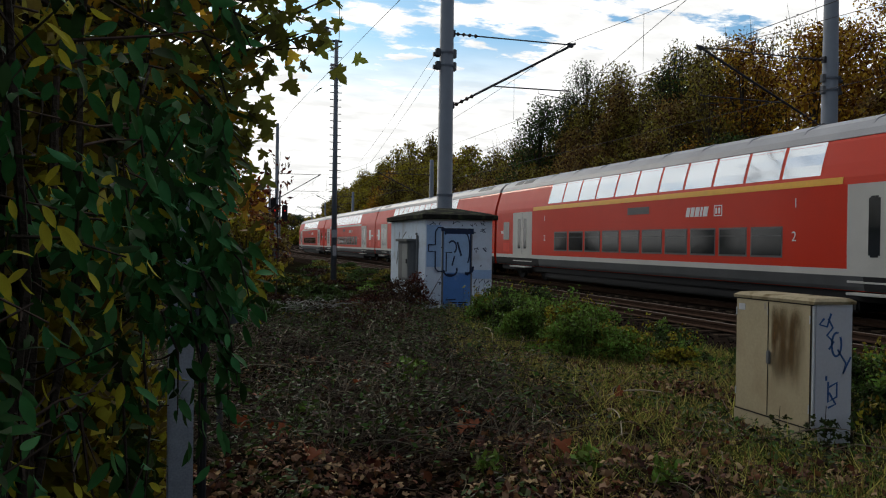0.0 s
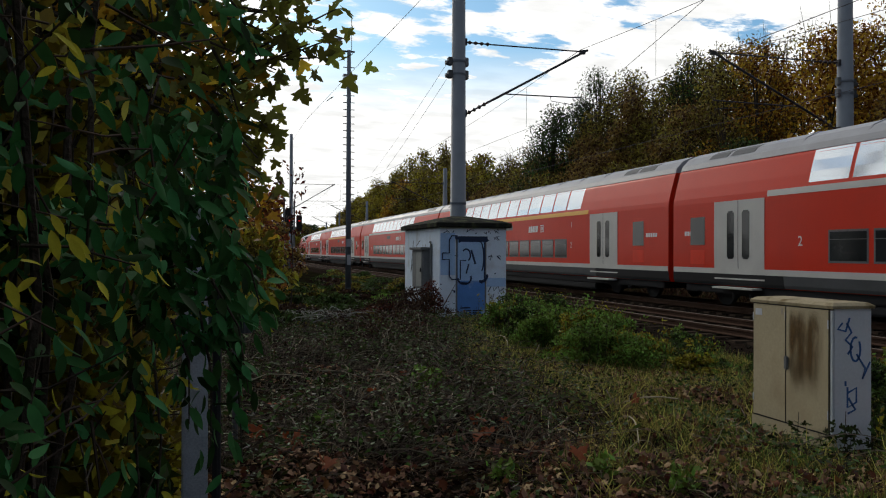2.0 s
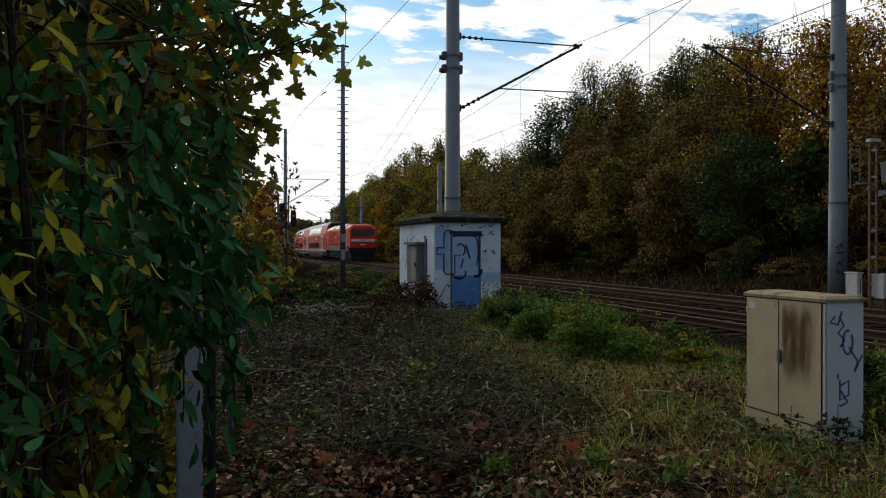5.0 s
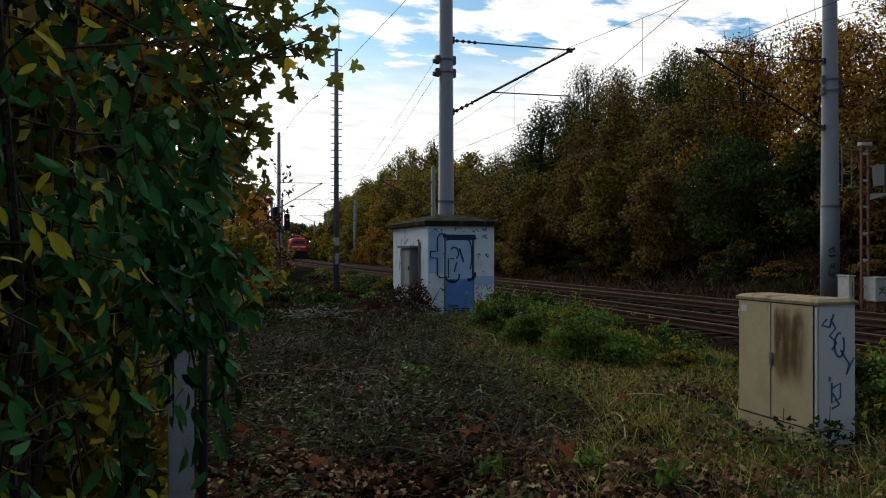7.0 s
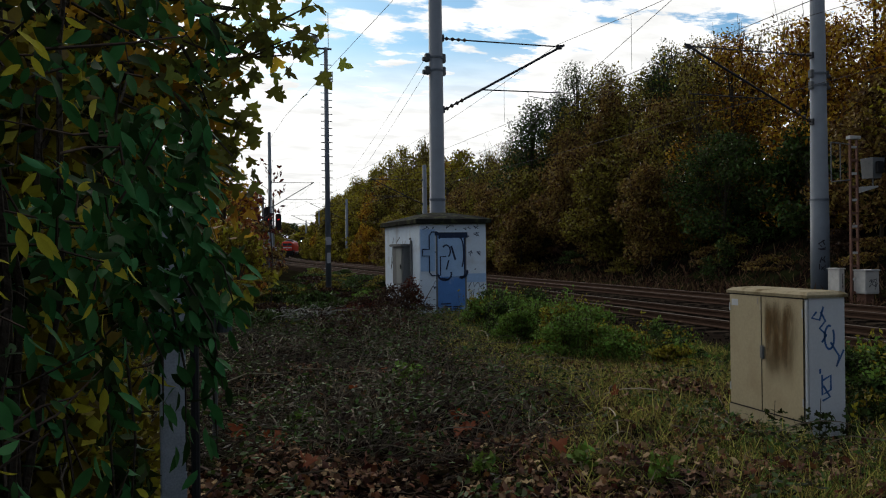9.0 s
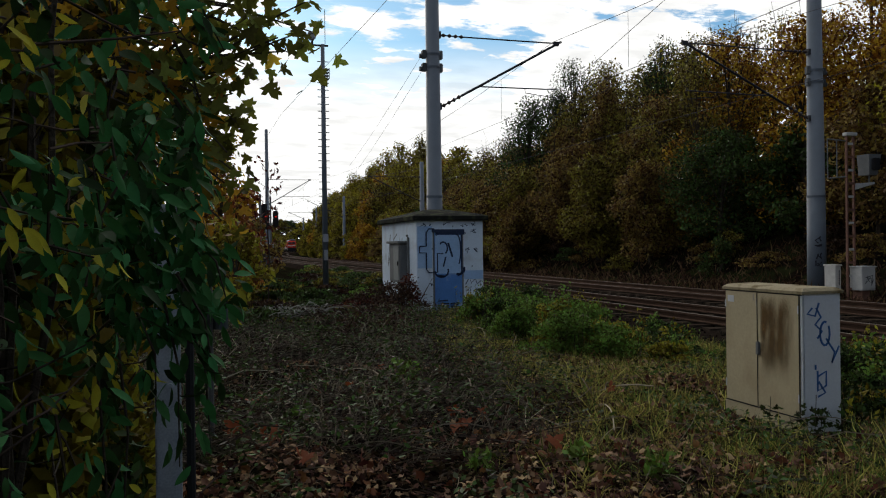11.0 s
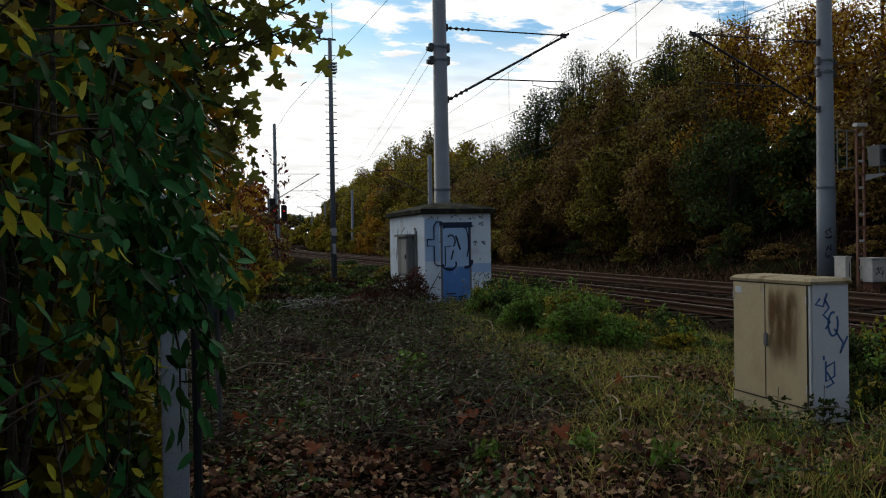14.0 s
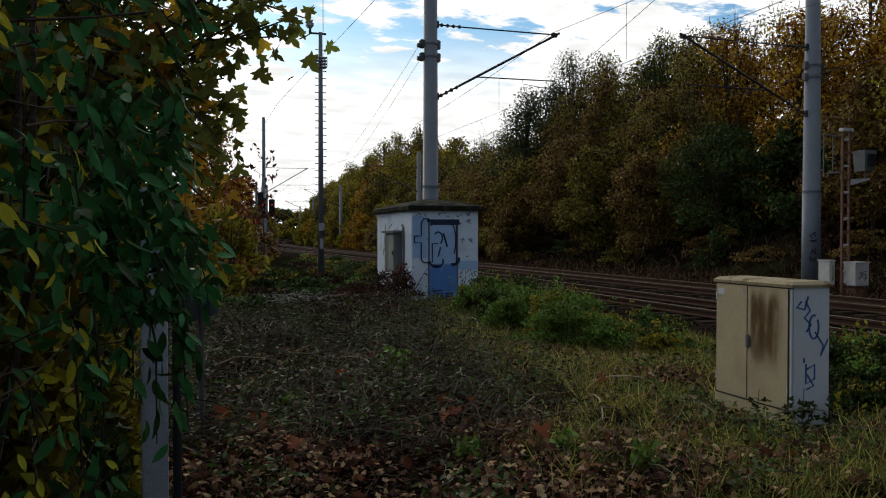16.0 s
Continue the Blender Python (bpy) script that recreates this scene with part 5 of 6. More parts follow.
def near_shrubs():
    rng = np.random.default_rng(31)
    spots = ((5.0, 10.2, .74, .55, FRESH), (5.5, 9.9, .62, .5, FRESH), (4.95, 11.6, .66, .45, FRESH), (5.3, 11.5, .78, .6, FRESH), (6.0, 10.3, .5, .5, FRESH), (5.2, 12.9, .74, .5, GREEN), (5.5, 13.1, .8, .6, FRESH), (5.25, 14.3, .66, .4, FRESH), (5.75, 14.6, .8, .5, GREEN),
             (6.3, 11.6, .62, .55, FRESH), (6.6, 9.7, .38, .45, GREEN), (6.05, 9.1, .40, .35, YELLOWGREEN), (5.2, 10.7, .82, .35, YELLOWGREEN), (6.6, 12.8, .7, .6, FRESH), (7.2, 11.0, .45, .5, GREEN), (7.6, 9.4, .35, .45, GREEN), (6.3, 14.5, .8, .6, GREEN), (6.9, 8.6, .3, .4, GREEN),
             (6.2, 6.5, .62, .45, GREEN), (6.8, 6.2, .6, .5, GREEN), (6.1, 5.7, .45, .4, GREEN), (7.4, 7.2, .5, .5, FRESH), (5.75, 5.5, .32, .25, GREEN))
    for n, (x, y, top, w, m) in enumerate(spots):
        sh = tree("shrub", x, y, land(x, y) + top, w * 1.05, m, 420 + n, leaf=.05, count=4800, label="leafy green shrub beside the track", clumps=16, group="green shrubs by the track")
        foot = np.c_[rng.normal(size=(16, 2)) * w * .45, np.zeros(16)]
        tall = top * (.8 + .5 * rng.random(16))
        part("stem", joined_shoots(foot, tall), BARK, sh)
        f = rng.random((16, 26, 1)) ** .7
        at = (foot[:, None] + f * np.array((0, 0, 1.0)) * tall[:, None, None] + rng.normal(size=(16, 26, 3)) * (.035, .035, .02)).reshape(-1, 3)
        card_mesh("shoot_leaves", *CARD, at, rng.normal(size=at.shape) + (0, 0, .6), rng.normal(size=at.shape), .045 + .035 * rng.random(len(at)), (FRESH, YELLOWGREEN, FRESH)[n % 3], sh)
    for n in range(22):
        x, y = 2.2 + 2.4 * rng.random(), 13.0 + 4.4 * rng.random()
        if x / y > .262:
            x = .262 * y - .5 * rng.random()
        tree("shrub", x, y, land(x, y) + .26 + .26 * rng.random(), .55, DRYRED if n % 6 else CRIMSON, 450 + n, leaf=.06, count=1100, label="dry red-brown bramble beside the hut", clumps=14, bare=.25, group="dry brambles")
    for n, (x, y, top, m) in enumerate(((4.55, 17.0, .75, CRIMSON), (4.62, 16.9, .95, CRIMSON), (4.4, 16.6, .8, DRYRED), (4.1, 16.9, .75, DRYRED), (3.9, 16.2, .6, DRYRED), (4.35, 17.6, .8, DRYRED), (3.6, 17.0, .65, DRYRED))):
        tree("shrub", x, y, land(x, y) + top, .3 if n < 2 else .5, m, 480 + n, leaf=.06, count=900 if n < 2 else 1500, label="dry red-leaved bramble against the hut wall", clumps=14, bare=.2, group="dry brambles")
    for n, (x, y) in enumerate(((4.75, 5.33), (4.95, 5.28), (5.15, 5.26), (4.66, 5.55), (5.35, 5.27), (4.85, 5.24))):
        iv = thing("ivy_sprig", "dark ivy sprig climbing at the cabinet foot", "ivy", (x, y, land(x, y)), group="ivy sprigs")
        part("stem", tube([(0, 0, 0), (.02, .0, .1), (.05, .02, .2 + .03 * n)], .003, 5), BARK, iv)
        pts = np.c_[rng.normal(size=22) * .05 + .03, rng.normal(size=22) * .02, .03 + .2 * rng.random(22)]
        tagged(card_mesh("ivy_foliage", *MAPLE, pts, rng.normal(size=pts.shape), rng.normal(size=pts.shape), .05, GREEN, iv), kind="stuff")


near_shrubs()


# ---- the ground's cover ----
def cover():
    rng = np.random.default_rng(41)

    def scatter(n, x0, x1, y0, y1, keep):
        x = x0 + (x1 - x0) * rng.random(n)
        y = y0 + (y1 - y0) * rng.random(n) ** 1.3
        k = np.array([keep(a, b) > rng.random() for a, b in zip(x, y)])
        k &= ~((x > 4.60) & (x < 5.45) & (y > 5.05) & (y < 6.55)) & ~((x > 4.85) & (x < 6.55) & (y > 17.1) & (y < 20.6))
        x, y = x[k], y[k]
        return np.c_[x, y, [land(a, b) for a, b in zip(x, y)]]

    def patch(x, y, f=.55, o=0.0):
        return noise.noise((x * f, y * f, o)) * .5 + .5

    def grassy(x, y):
        # grass grows towards the tracks, litter lies under the hedge
        return smooth(1.1, 2.2, x - .19 * y + 1.3 * (patch(x, y, .5) - .5)) * smooth(.08, .42, patch(x, y, .9, 7)) * (.4 + .6 * smooth(.4, .62, patch(x, y, 2.2, 11))) * (1 - smooth(8.0, 9.0, x))

    def brushy(x, y):
        # cut brushwood lies between the hedge and the grass
        return (1 - smooth(1.0, 2.3, x - .19 * y)) * smooth(4.8, 6.6, y + 1.2 * (patch(x, y, .6, 23) - .5)) * (1 - smooth(14.5, 17.5, y))

    # grass in tufts
    for label, m, n, f, hgt in (("dry straw-coloured grass tufts", DRYGRASS, 16000, 1.0, .125), ("short green grass tufts", GREENGRASS, 13000, 1.0, .125)):
        base = scatter(n, .2, 9.0, 2.2, 17.0, lambda x, y: grassy(x, y) * f)
        pts = np.repeat(base, 14, axis=0)
        pts[:, :2] += rng.normal(size=(len(pts), 2)) * .06
        d = np.c_[rng.normal(size=(len(pts), 2)) * .8, np.ones(len(pts))]
        sd = np.c_[rng.normal(size=(len(pts), 2)), np.zeros(len(pts))]
        shape = [(a, b * .04, c) for a, b, c in BLADE[0]]
        g = card_mesh("grass", shape, BLADE[1], pts, d, sd, hgt * (.45 + 1.1 * rng.random(len(pts)) ** 2) * np.repeat(.5 + 1.0 * rng.random(len(base)), 14), m)
        tagged(g, label, "grass", kind="stuff")
    # leaf litter
    base = scatter(60000, -1.2, 7.0, 3.6, 13.0, lambda x, y: (1.0 - .8 * grassy(x, y)) * (1 - .9 * brushy(x, y)))
    base[:, 2] += .015 + .05 * rng.random(len(base))
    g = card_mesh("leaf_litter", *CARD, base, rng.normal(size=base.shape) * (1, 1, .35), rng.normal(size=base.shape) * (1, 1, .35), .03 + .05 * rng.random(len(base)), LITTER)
    tagged(g, "brown and grey fallen leaves covering the soil", "leaf litter", kind="stuff")
    for nm, lab, m, n, sz in (("pale_litter", "pale tan dry leaves on the litter", PALELITTER, 17000, .055), ("red_litter", "reddish fallen leaves on the litter", REDLITTER, 5000, .06)):
        base = scatter(n, -1.2, 6.5, 3.6, 10.5, lambda x, y: (1.0 - .85 * grassy(x, y)) * (1 - .75 * brushy(x, y)) * smooth(.35, .65, patch(x, y, 1.1, 51)))
        base[:, 2] += .05 + .04 * rng.random(len(base))
        g = card_mesh(nm, *CRUMPLED, base, rng.normal(size=base.shape) * (1, 1, .6), rng.normal(size=base.shape) * (1, 1, .4), sz * (.6 + .8 * rng.random(len(base))), m)
        tagged(g, lab, "leaf litter", kind="stuff")
    base = scatter(9000, -3.0, 7.0, -5.0, 2.4, lambda x, y: 1.0)
    base[:, 2] += .02 + .04 * rng.random(len(base))
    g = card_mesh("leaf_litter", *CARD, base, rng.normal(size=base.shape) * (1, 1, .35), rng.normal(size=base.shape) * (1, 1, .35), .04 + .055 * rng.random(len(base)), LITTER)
    tagged(g, "brown fallen leaves covering the soil near the hedge", "leaf litter", kind="stuff")
    # creeping green leaves
    base = scatter(26000, -.8, 6.8, 3.6, 17.0, lambda x, y: smooth(.55, .68, patch(x, y, 1.1, 15)))
    base[:, 2] += .04 + .17 * rng.random(len(base))
    g = card_mesh("ground_ivy", *CARD, base, rng.normal(size=base.shape) * (1, 1, .4), rng.normal(size=base.shape) * (1, 1, .4), .035 + .04 * rng.random(len(base)), GREEN)
    tagged(g, "low creeping dark green bramble leaves", "ground cover", kind="stuff")
    # cut twigs and canes, laid in loose heaps
    def canes(name, label, base, length, rise, radius, material, category):
        n, K = len(base), 6
        a = (rng.normal(size=n) * .9 + .5)
        L = length * (.35 + .65 * rng.random(n) ** 1.5)
        up = rise * rng.random(n)
        tilt = rng.normal(size=n) * .12
        bend = rng.normal(size=n) * .7
        f = np.linspace(0, 1, K)
        ang = a[:, None] + bend[:, None] * f[None]
        step = (L / (K - 1))[:, None]
        x = base[:, 0:1] + np.cumsum(np.cos(ang) * step, axis=1)
        y = base[:, 1:2] + np.cumsum(np.sin(ang) * step, axis=1)
        z = base[:, 2:3] + .015 + .06 * rng.random((n, 1)) + up[:, None] * 4 * (f * (1 - f))[None] + tilt[:, None] * L[:, None] * (f[None] - .5) + rng.normal(size=(n, K)) * .008
        r = (radius * (.5 + rng.random(n)))[:, None] * (1 - .6 * f)[None]
        co = np.empty((n, K, 3, 3))
        for e, (u, w) in enumerate(((1, 0), (-.5, .87), (-.5, -.87))):
            co[:, :, e, 0] = x - np.sin(ang) * r * u
            co[:, :, e, 1] = y + np.cos(ang) * r * u
            co[:, :, e, 2] = z + r * w
        quad = np.array([(k * 3 + e, k * 3 + (e + 1) % 3, k * 3 + 3 + (e + 1) % 3, k * 3 + 3 + e) for k in range(K - 1) for e in range(3)])
        faces = (quad[None] + (np.arange(n) * K * 3)[:, None, None]).reshape(-1, 4)
        g = mesh_from(name, co.reshape(-1, 3).tolist(), faces.tolist(), material)
        tagged(g, label, category, kind="stuff")
        return np.stack([x, y, z], axis=2)

    heap = lambda x, y: brushy(x, y) * (.08 + .92 * smooth(.40, .60, patch(x, y, 1.3, 61)))
    canes("twigs", "dry grey-brown cut twigs in loose heaps", scatter(15000, -.9, 5.2, 4.2, 17.0, heap), .55, .16, .0042, TWIG, "twigs")
    canes("branches", "long pale cut branches over the litter", scatter(800, -.6, 4.6, 4.6, 13.0, lambda x, y: .25 + .75 * heap(x, y)), 1.1, .16, .0065, CUTWOOD, "branches")
    canes("litter_twigs", "small dry twigs strewn over the litter", scatter(3500, -.9, 6.5, 3.8, 11.0, lambda x, y: 1 - .6 * grassy(x, y)), .35, .05, .003, TWIG, "twigs")
    run = canes("bramble_canes", "arching brown bramble canes over the litter", scatter(4600, -.6, 5.4, 4.6, 16.5, heap), .9, .38, .0045, TWIG, "brambles")
    leafs = np.repeat(run[:, 1:5].reshape(-1, 3), 4, axis=0)
    leafs = leafs + rng.normal(size=leafs.shape) * (.05, .05, .03)
    leafs = leafs[rng.random(len(leafs)) < .6]
    tone = (rng.random(len(leafs)) < .22).astype(int)
    g = card_mesh("bramble_leaves", *CARD, leafs, rng.normal(size=leafs.shape) * (1, 1, .4), rng.normal(size=leafs.shape) * (1, 1, .4), .035 + .045 * rng.random(len(leafs)), GREEN, mats=[GREEN, DRYRED], index=tone)
    tagged(g, "dark green and red-brown bramble leaves over the litter", "brambles", kind="stuff")
    # a pale heap of cut reeds near the hedge's end
    p = polar(7.2, 15.5)
    base = np.c_[p[0] + rng.normal(size=110) * .45, p[1] + rng.normal(size=110) * .5, np.full(110, land(p[0], p[1]) + .22)]
    canes("cut_stalks", "pale grey heap of cut stalks", base, .5, .1, .010, PALESTALK, "stalks")
    # leafy herbs at the grass edge
    for b, d, hgt in ((14.6, 7.9, .34), (15.4, 8.4, .25), (27.5, 5.2, .2), (20.5, 5.1, .16), (7.4, 7.2, .2), (33.0, 5.1, .2)):
        p = polar(b, d)
        pts = np.array([(p[0] + rng.normal() * .05, p[1] + rng.normal() * .05, land(p[0], p[1]) + hgt * rng.random()) for _ in range(90)])
        h = thing("herb", "small fresh green herb in the litter", "plant", (p[0], p[1], land(p[0], p[1])), group="herbs in the litter")
        part("stem", tube([(0, 0, -.02), (.01, 0, hgt * .5), (.02, .01, hgt)], .004, 5), GREENGRASS, h)
        card_mesh("foliage", *CARD, pts - np.array((p[0], p[1], land(p[0], p[1]))), rng.normal(size=pts.shape) + (0, 0, .5), rng.normal(size=pts.shape), .05 + .03 * rng.random(len(pts)), FRESH, h)
    # dry grass and litter on the far bank's foot
    pts = []
    for _ in range(16000):
        s, o = 6 + 110 * rng.random() ** 1.6, 17.6 + 5.5 * rng.random() ** 1.3
        p, a = along(s, o)
        pts.append((p.x, p.y, land(p.x, p.y) + .02))
    pts = np.array(pts)
    d = np.c_[rng.normal(size=(len(pts), 2)) * .8, np.ones(len(pts))]
    g = card_mesh("bank_litter", [(a, b * .12, c) for a, b, c in BLADE[0]], BLADE[1], pts, d, rng.normal(size=pts.shape), .15 + .30 * rng.random(len(pts)), BANKLITTER)
    tagged(g, "brown dead bracken and litter on the bank foot", "dead undergrowth", kind="stuff")
    # loose ballast stones
    pts = []
    for _ in range(9000):
        s, o = 5 + 45 * rng.random() ** 1.4, 8.6 + 8.6 * rng.random()
        pts.append((o, s, (-.45 + .29 * smooth(8.0, 9.6, o)) * 1.0 + .01))
    pts = np.array(pts)
    stone = [(1, .1, 0), (-.9, 0, .1), (0, .8, -.1), (.1, -1, 0), (0, .1, .7), (.1, 0, -.7)]
    tri = [(0, 2, 4), (2, 1, 4), (1, 3, 4), (3, 0, 4), (2, 0, 5), (1, 2, 5), (3, 1, 5), (0, 3, 5)]
    a, b = spread(rng, len(pts))
    g = card_mesh("ballast_stones", stone, tri, pts, a, b, .022 + .022 * rng.random(len(pts)), mat("loose ballast stone", (.022, .017, .0135), .95, var=.3, scale=8, island=.8, spec=0.0))
    tagged(g, "loose rust-brown ballast stones along the tracks", "gravel", kind="stuff")
    # bright fallen maple leaves, in small drifts: bearing and distance
    for b, d, n in ((4.4, 8.3, 4), (2.9, 6.0, 4), (4.0, 6.1, 3), (10.4, 7.8, 2), (19.3, 6.3, 4), (20.6, 6.5, 3), (31.0, 8.0, 2), (24.0, 5.4, 1), (9.0, 5.3, 2), (13.0, 9.6, 2), (17.5, 12.5, 2), (36.5, 6.2, 1)):
        for _ in range(n):
            p = polar(b, d) + rng.normal(size=3) * (.11, .12, 0)
            i = card_mesh("fallen_leaf", *MAPLE, np.array([(p[0], p[1], land(p[0], p[1]) + .10 + .04 * rng.random())]), np.array([(rng.normal(), rng.normal(), .35)]), np.array([(rng.normal(), rng.normal(), .5 * rng.normal())]), .075 + .06 * rng.random(), ORANGE)
            tagged(i, "curled orange maple leaf lying on the litter", "leaf", group="fallen maple leaves")


cover()


# ---- hedge, post and maple beside the camera ----
STEEL = mat("galvanised steel post", (0.36, 0.40, 0.44), 0.5, metal=0.15, var=0.25, scale=14, fine=120)


SWITCHGREY = mat("dark blue-grey plastic", (0.045, 0.058, 0.066), 0.6, var=0.2, scale=9, spec=.2)


def fence_post():
    p = thing("fence_post", "galvanised square steel fence post in the hedge", "post", (-.066, 3.40, 0))
    part("shaft", box(-.05, -.05, -.3, .05, .05, 1.72, .006), STEEL, p)
    part("cap", box(-.054, -.054, 1.72, .054, .054, 1.745, .006), STEEL, p)
    for z in (.25, 1.02, 1.5):
        part("bolt", tube([(.01, -.062, z), (.01, -.048, z)], .012, 8), STEEL, p)
    # A black bar beside the shaft stands for its shaded side.
    part("stay", tube([(.085, .05, -.2), (.085, .05, 1.7)], .018, 8), BLACK, p, "black bar standing for the shaded post side")
    q = thing("meter_post", "dark thin pole with a grey switch box", "post", (.16, 6.1, 0))
    part("pole", tube([(0, 0, -.2), (0, 0, 1.36)], .022, 8), DARKGREY, q)
    b = part("switch_box", box(-.19, -.1, .93, -.02, .08, 1.31, .015), SWITCHGREY, q, "dark blue-grey plastic switch box")
    part("box_door", box(-.175, -.108, .96, -.035, -.098, 1.28, .006), SWITCHGREY, b)
    part("box_cap", tube([(.075, 0, .97), (.075, 0, 1.17), (.075, 0, 1.19)], [.055, .055, .03], 14), SWITCHGREY, b)
    part("arm", box(-.02, -.02, 1.05, .075, .02, 1.08), DARKGREY, q)


fence_post()


# Leaf colour darkened so that the hedge's hollows read as deep shade.
SHADELEAF = leaf_mat("hedge leaves darkened for inner shade", (0.009, 0.012, 0.005), 0.8, 0.05, 0.9, 0.0)


def hedge():
    rng = np.random.default_rng(51)
    h = thing("hedge", "tall hedge of glossy dark leaves with yellow ones", "hedge", (0, 0, 0))
    # the hedge's face runs from beside the eye away to the post
    def face(y):
        return -.50 + .29 * y if y < 1.75 else .008 + .1 * (y - 1.75)
    def make(n, depth0, depth1, y0=-1.2, y1=2.08, gaps=-2.0):
        y = y0 + (y1 - y0) * rng.random(n)
        z = .0 + 3.3 * rng.random(n)
        d = depth0 + (depth1 - depth0) * rng.random(n)
        wave = np.array([.15 * noise.noise((a * 3.0, b * 2.2, 4)) + .08 * noise.noise((a * 8, b * 7, 9)) for a, b in zip(y, z)])
        low = np.clip((1.45 - z) / .15, 0, 1)
        wave = wave * (1 - .5 * np.clip((y - 1.5) / .4, 0, 1))
        x = np.array([face(a) for a in y]) - d + wave * (1 - .7 * low) - .07 * low
        # the far end is ragged: fuller at eye height, open below at the post
        edge = 1.98 + .14 * np.array([noise.noise((b * 2.3, 1, 2)) for b in z]) - .50 * np.clip((1.42 - z) / .15, 0, 1) - .42 * np.clip((z - 1.62) / .2, 0, 1)
        ok = y < edge
        if gaps > -1:
            ok &= np.array([noise.noise((a * 4.5, b * 4.0, 17)) + .5 * noise.noise((a * 11, b * 10, 27)) for a, b in zip(y, z)]) > gaps
        return np.c_[x, y, z][ok]
    for k in range(60):
        y = -.9 + 2.7 * rng.random()
        x = face(y) - .15 - .35 * rng.random()
        pts = [(x, y, 0)]
        for q in range(6):
            pts.append((pts[-1][0] + rng.normal() * .05, pts[-1][1] + rng.normal() * .06, .5 * (q + 1)))
        part("stem", tube(pts, [.012, .011, .010, .008, .006, .005, .003], 5), BARK, h)
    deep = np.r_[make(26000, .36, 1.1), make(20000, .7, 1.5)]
    card_mesh("deep_foliage", *CARD, deep, rng.normal(size=deep.shape), rng.normal(size=deep.shape), .07 + .05 * rng.random(len(deep)), SHADELEAF, h)
    inner = make(9000, .16, .44, gaps=-.25)
    a = rng.normal(size=inner.shape) + (0.2, -.2, -.9)
    card_mesh("inner_foliage", *OVAL, inner, a, rng.normal(size=inner.shape) * .6 + (.8, .3, 0), (.038 + .03 * rng.random(len(inner))) * np.clip(inner[:, 1] / 1.4, .62, 1.1), HEDGELEAF, h)
    # bare twigs that show in the hollows
    for k in range(260):
        y, z = .8 + 1.1 * rng.random(), .7 + 1.7 * rng.random()
        p0 = np.array((face(y) - .05 - .25 * rng.random(), y, z))
        e = p0 + rng.normal(size=3) * (.08, .12, .12)
        part("twig", tube([p0, (p0 + e) / 2 + rng.normal(size=3) * .015, e], [.0028, .0022, .0012], 4), TWIG if k % 3 else BARK, h)
    outer = make(7500, -.07, .12, .78, gaps=.02)
    a = rng.normal(size=outer.shape) * (.6, .6, .5) + (.3, -.15, -.6)
    n = len(outer)
    yellow = rng.random(n) < .05
    card_mesh("outer_foliage", *OVAL, outer[~yellow], a[~yellow], (rng.normal(size=outer.shape) * .45 + (.9, .35, 0))[~yellow], (.033 + .028 * rng.random((~yellow).sum())) * np.clip(outer[~yellow][:, 1] / 1.4, .62, 1.1), HEDGELEAF, h)
    # single leaves that can be told apart, on shared meshes
    forms = []
    for m in (HEDGELEAF, HEDGEYELLOW):
        ob = card_mesh("leaf", *OVAL, np.zeros((1, 3)), np.array([(1., 0, 0)]), np.array([(0, 1., 0)]), 1.0, m, h)
        forms.append(ob)
    singles = [(p, 1) for p in outer[yellow] if p[1] > 1.05][:70] + [(p, 0) for p in make(260, -.10, -.02, 1.0)][:150]
    # bunches of yellow leaves: bearing, distance, height
    for b, d, z, n in ((-9.9, 1.16, 1.60, 7), (-8.6, 1.2, 1.56, 4), (-2.6, 1.66, 1.31, 5), (-9.2, 1.2, 1.86, 4), (-7.0, 1.3, 1.70, 3), (-11.4, 1.08, 1.53, 5), (-1.5, 1.66, 1.48, 4), (-5.0, 1.42, 1.52, 3), (-7.5, 1.3, 1.2, 4), (-4.0, 1.5, 1.66, 3), (-9.5, 1.2, 1.3, 3), (-3.2, 1.55, 1.1, 3), (-.6, 1.72, 1.62, 4)):
        singles += [(polar(b, d, z) + rng.normal(size=3) * (.025, .02, .03), 1) for _ in range(n)]
    used = [False, False]
    for p, f in singles:
        if used[f]:
            ob = new("leaf", forms[f].data)
            ob.parent = h
        else:
            ob, used[f] = forms[f], True
        d = Vector(rng.normal(size=3) * (.45, .45, .4) + (.25, -.15, -.8))
        q = d.to_track_quat('X', 'Y')
        ob.matrix_basis = Matrix.LocRotScale(Vector(p), q @ Euler((rng.normal() * .8, 0, 0)).to_quaternion(), Vector([((.031 if f else .033) + .022 * rng.random()) * min(1.1, max(.62, p[1] / 1.4))] * 3))
    # leaves that hang before the post
    veil = np.c_[-.12 + .17 * rng.random(520), 1.60 + .12 * rng.random(520), 1.40 + .45 * rng.random(520)]
    # shoots hanging past the post: foot, tip and leaves
    for x, y, z, dx, dz, n in ((-.03, 1.62, 1.50, .03, -.36, 20), (.01, 1.63, 1.46, .05, -.30, 18), (.0, 1.60, 1.52, .07, -.22, 16), (.02, 1.66, 1.60, .08, -.16, 14), (-.07, 1.58, 1.45, .03, -.20, 14), (-.10, 1.52, 1.42, .0, -.40, 18), (-.13, 1.5, 1.36, -.01, -.45, 20)):
        s0, e = np.array((x, y, z)), np.array((x + dx, y + .03, z + dz))
        sp = part("shoot", tube([s0, (s0 + e) / 2 + (.015, 0, .02), e], [.003, .0025, .0012], 5), BARK, h)
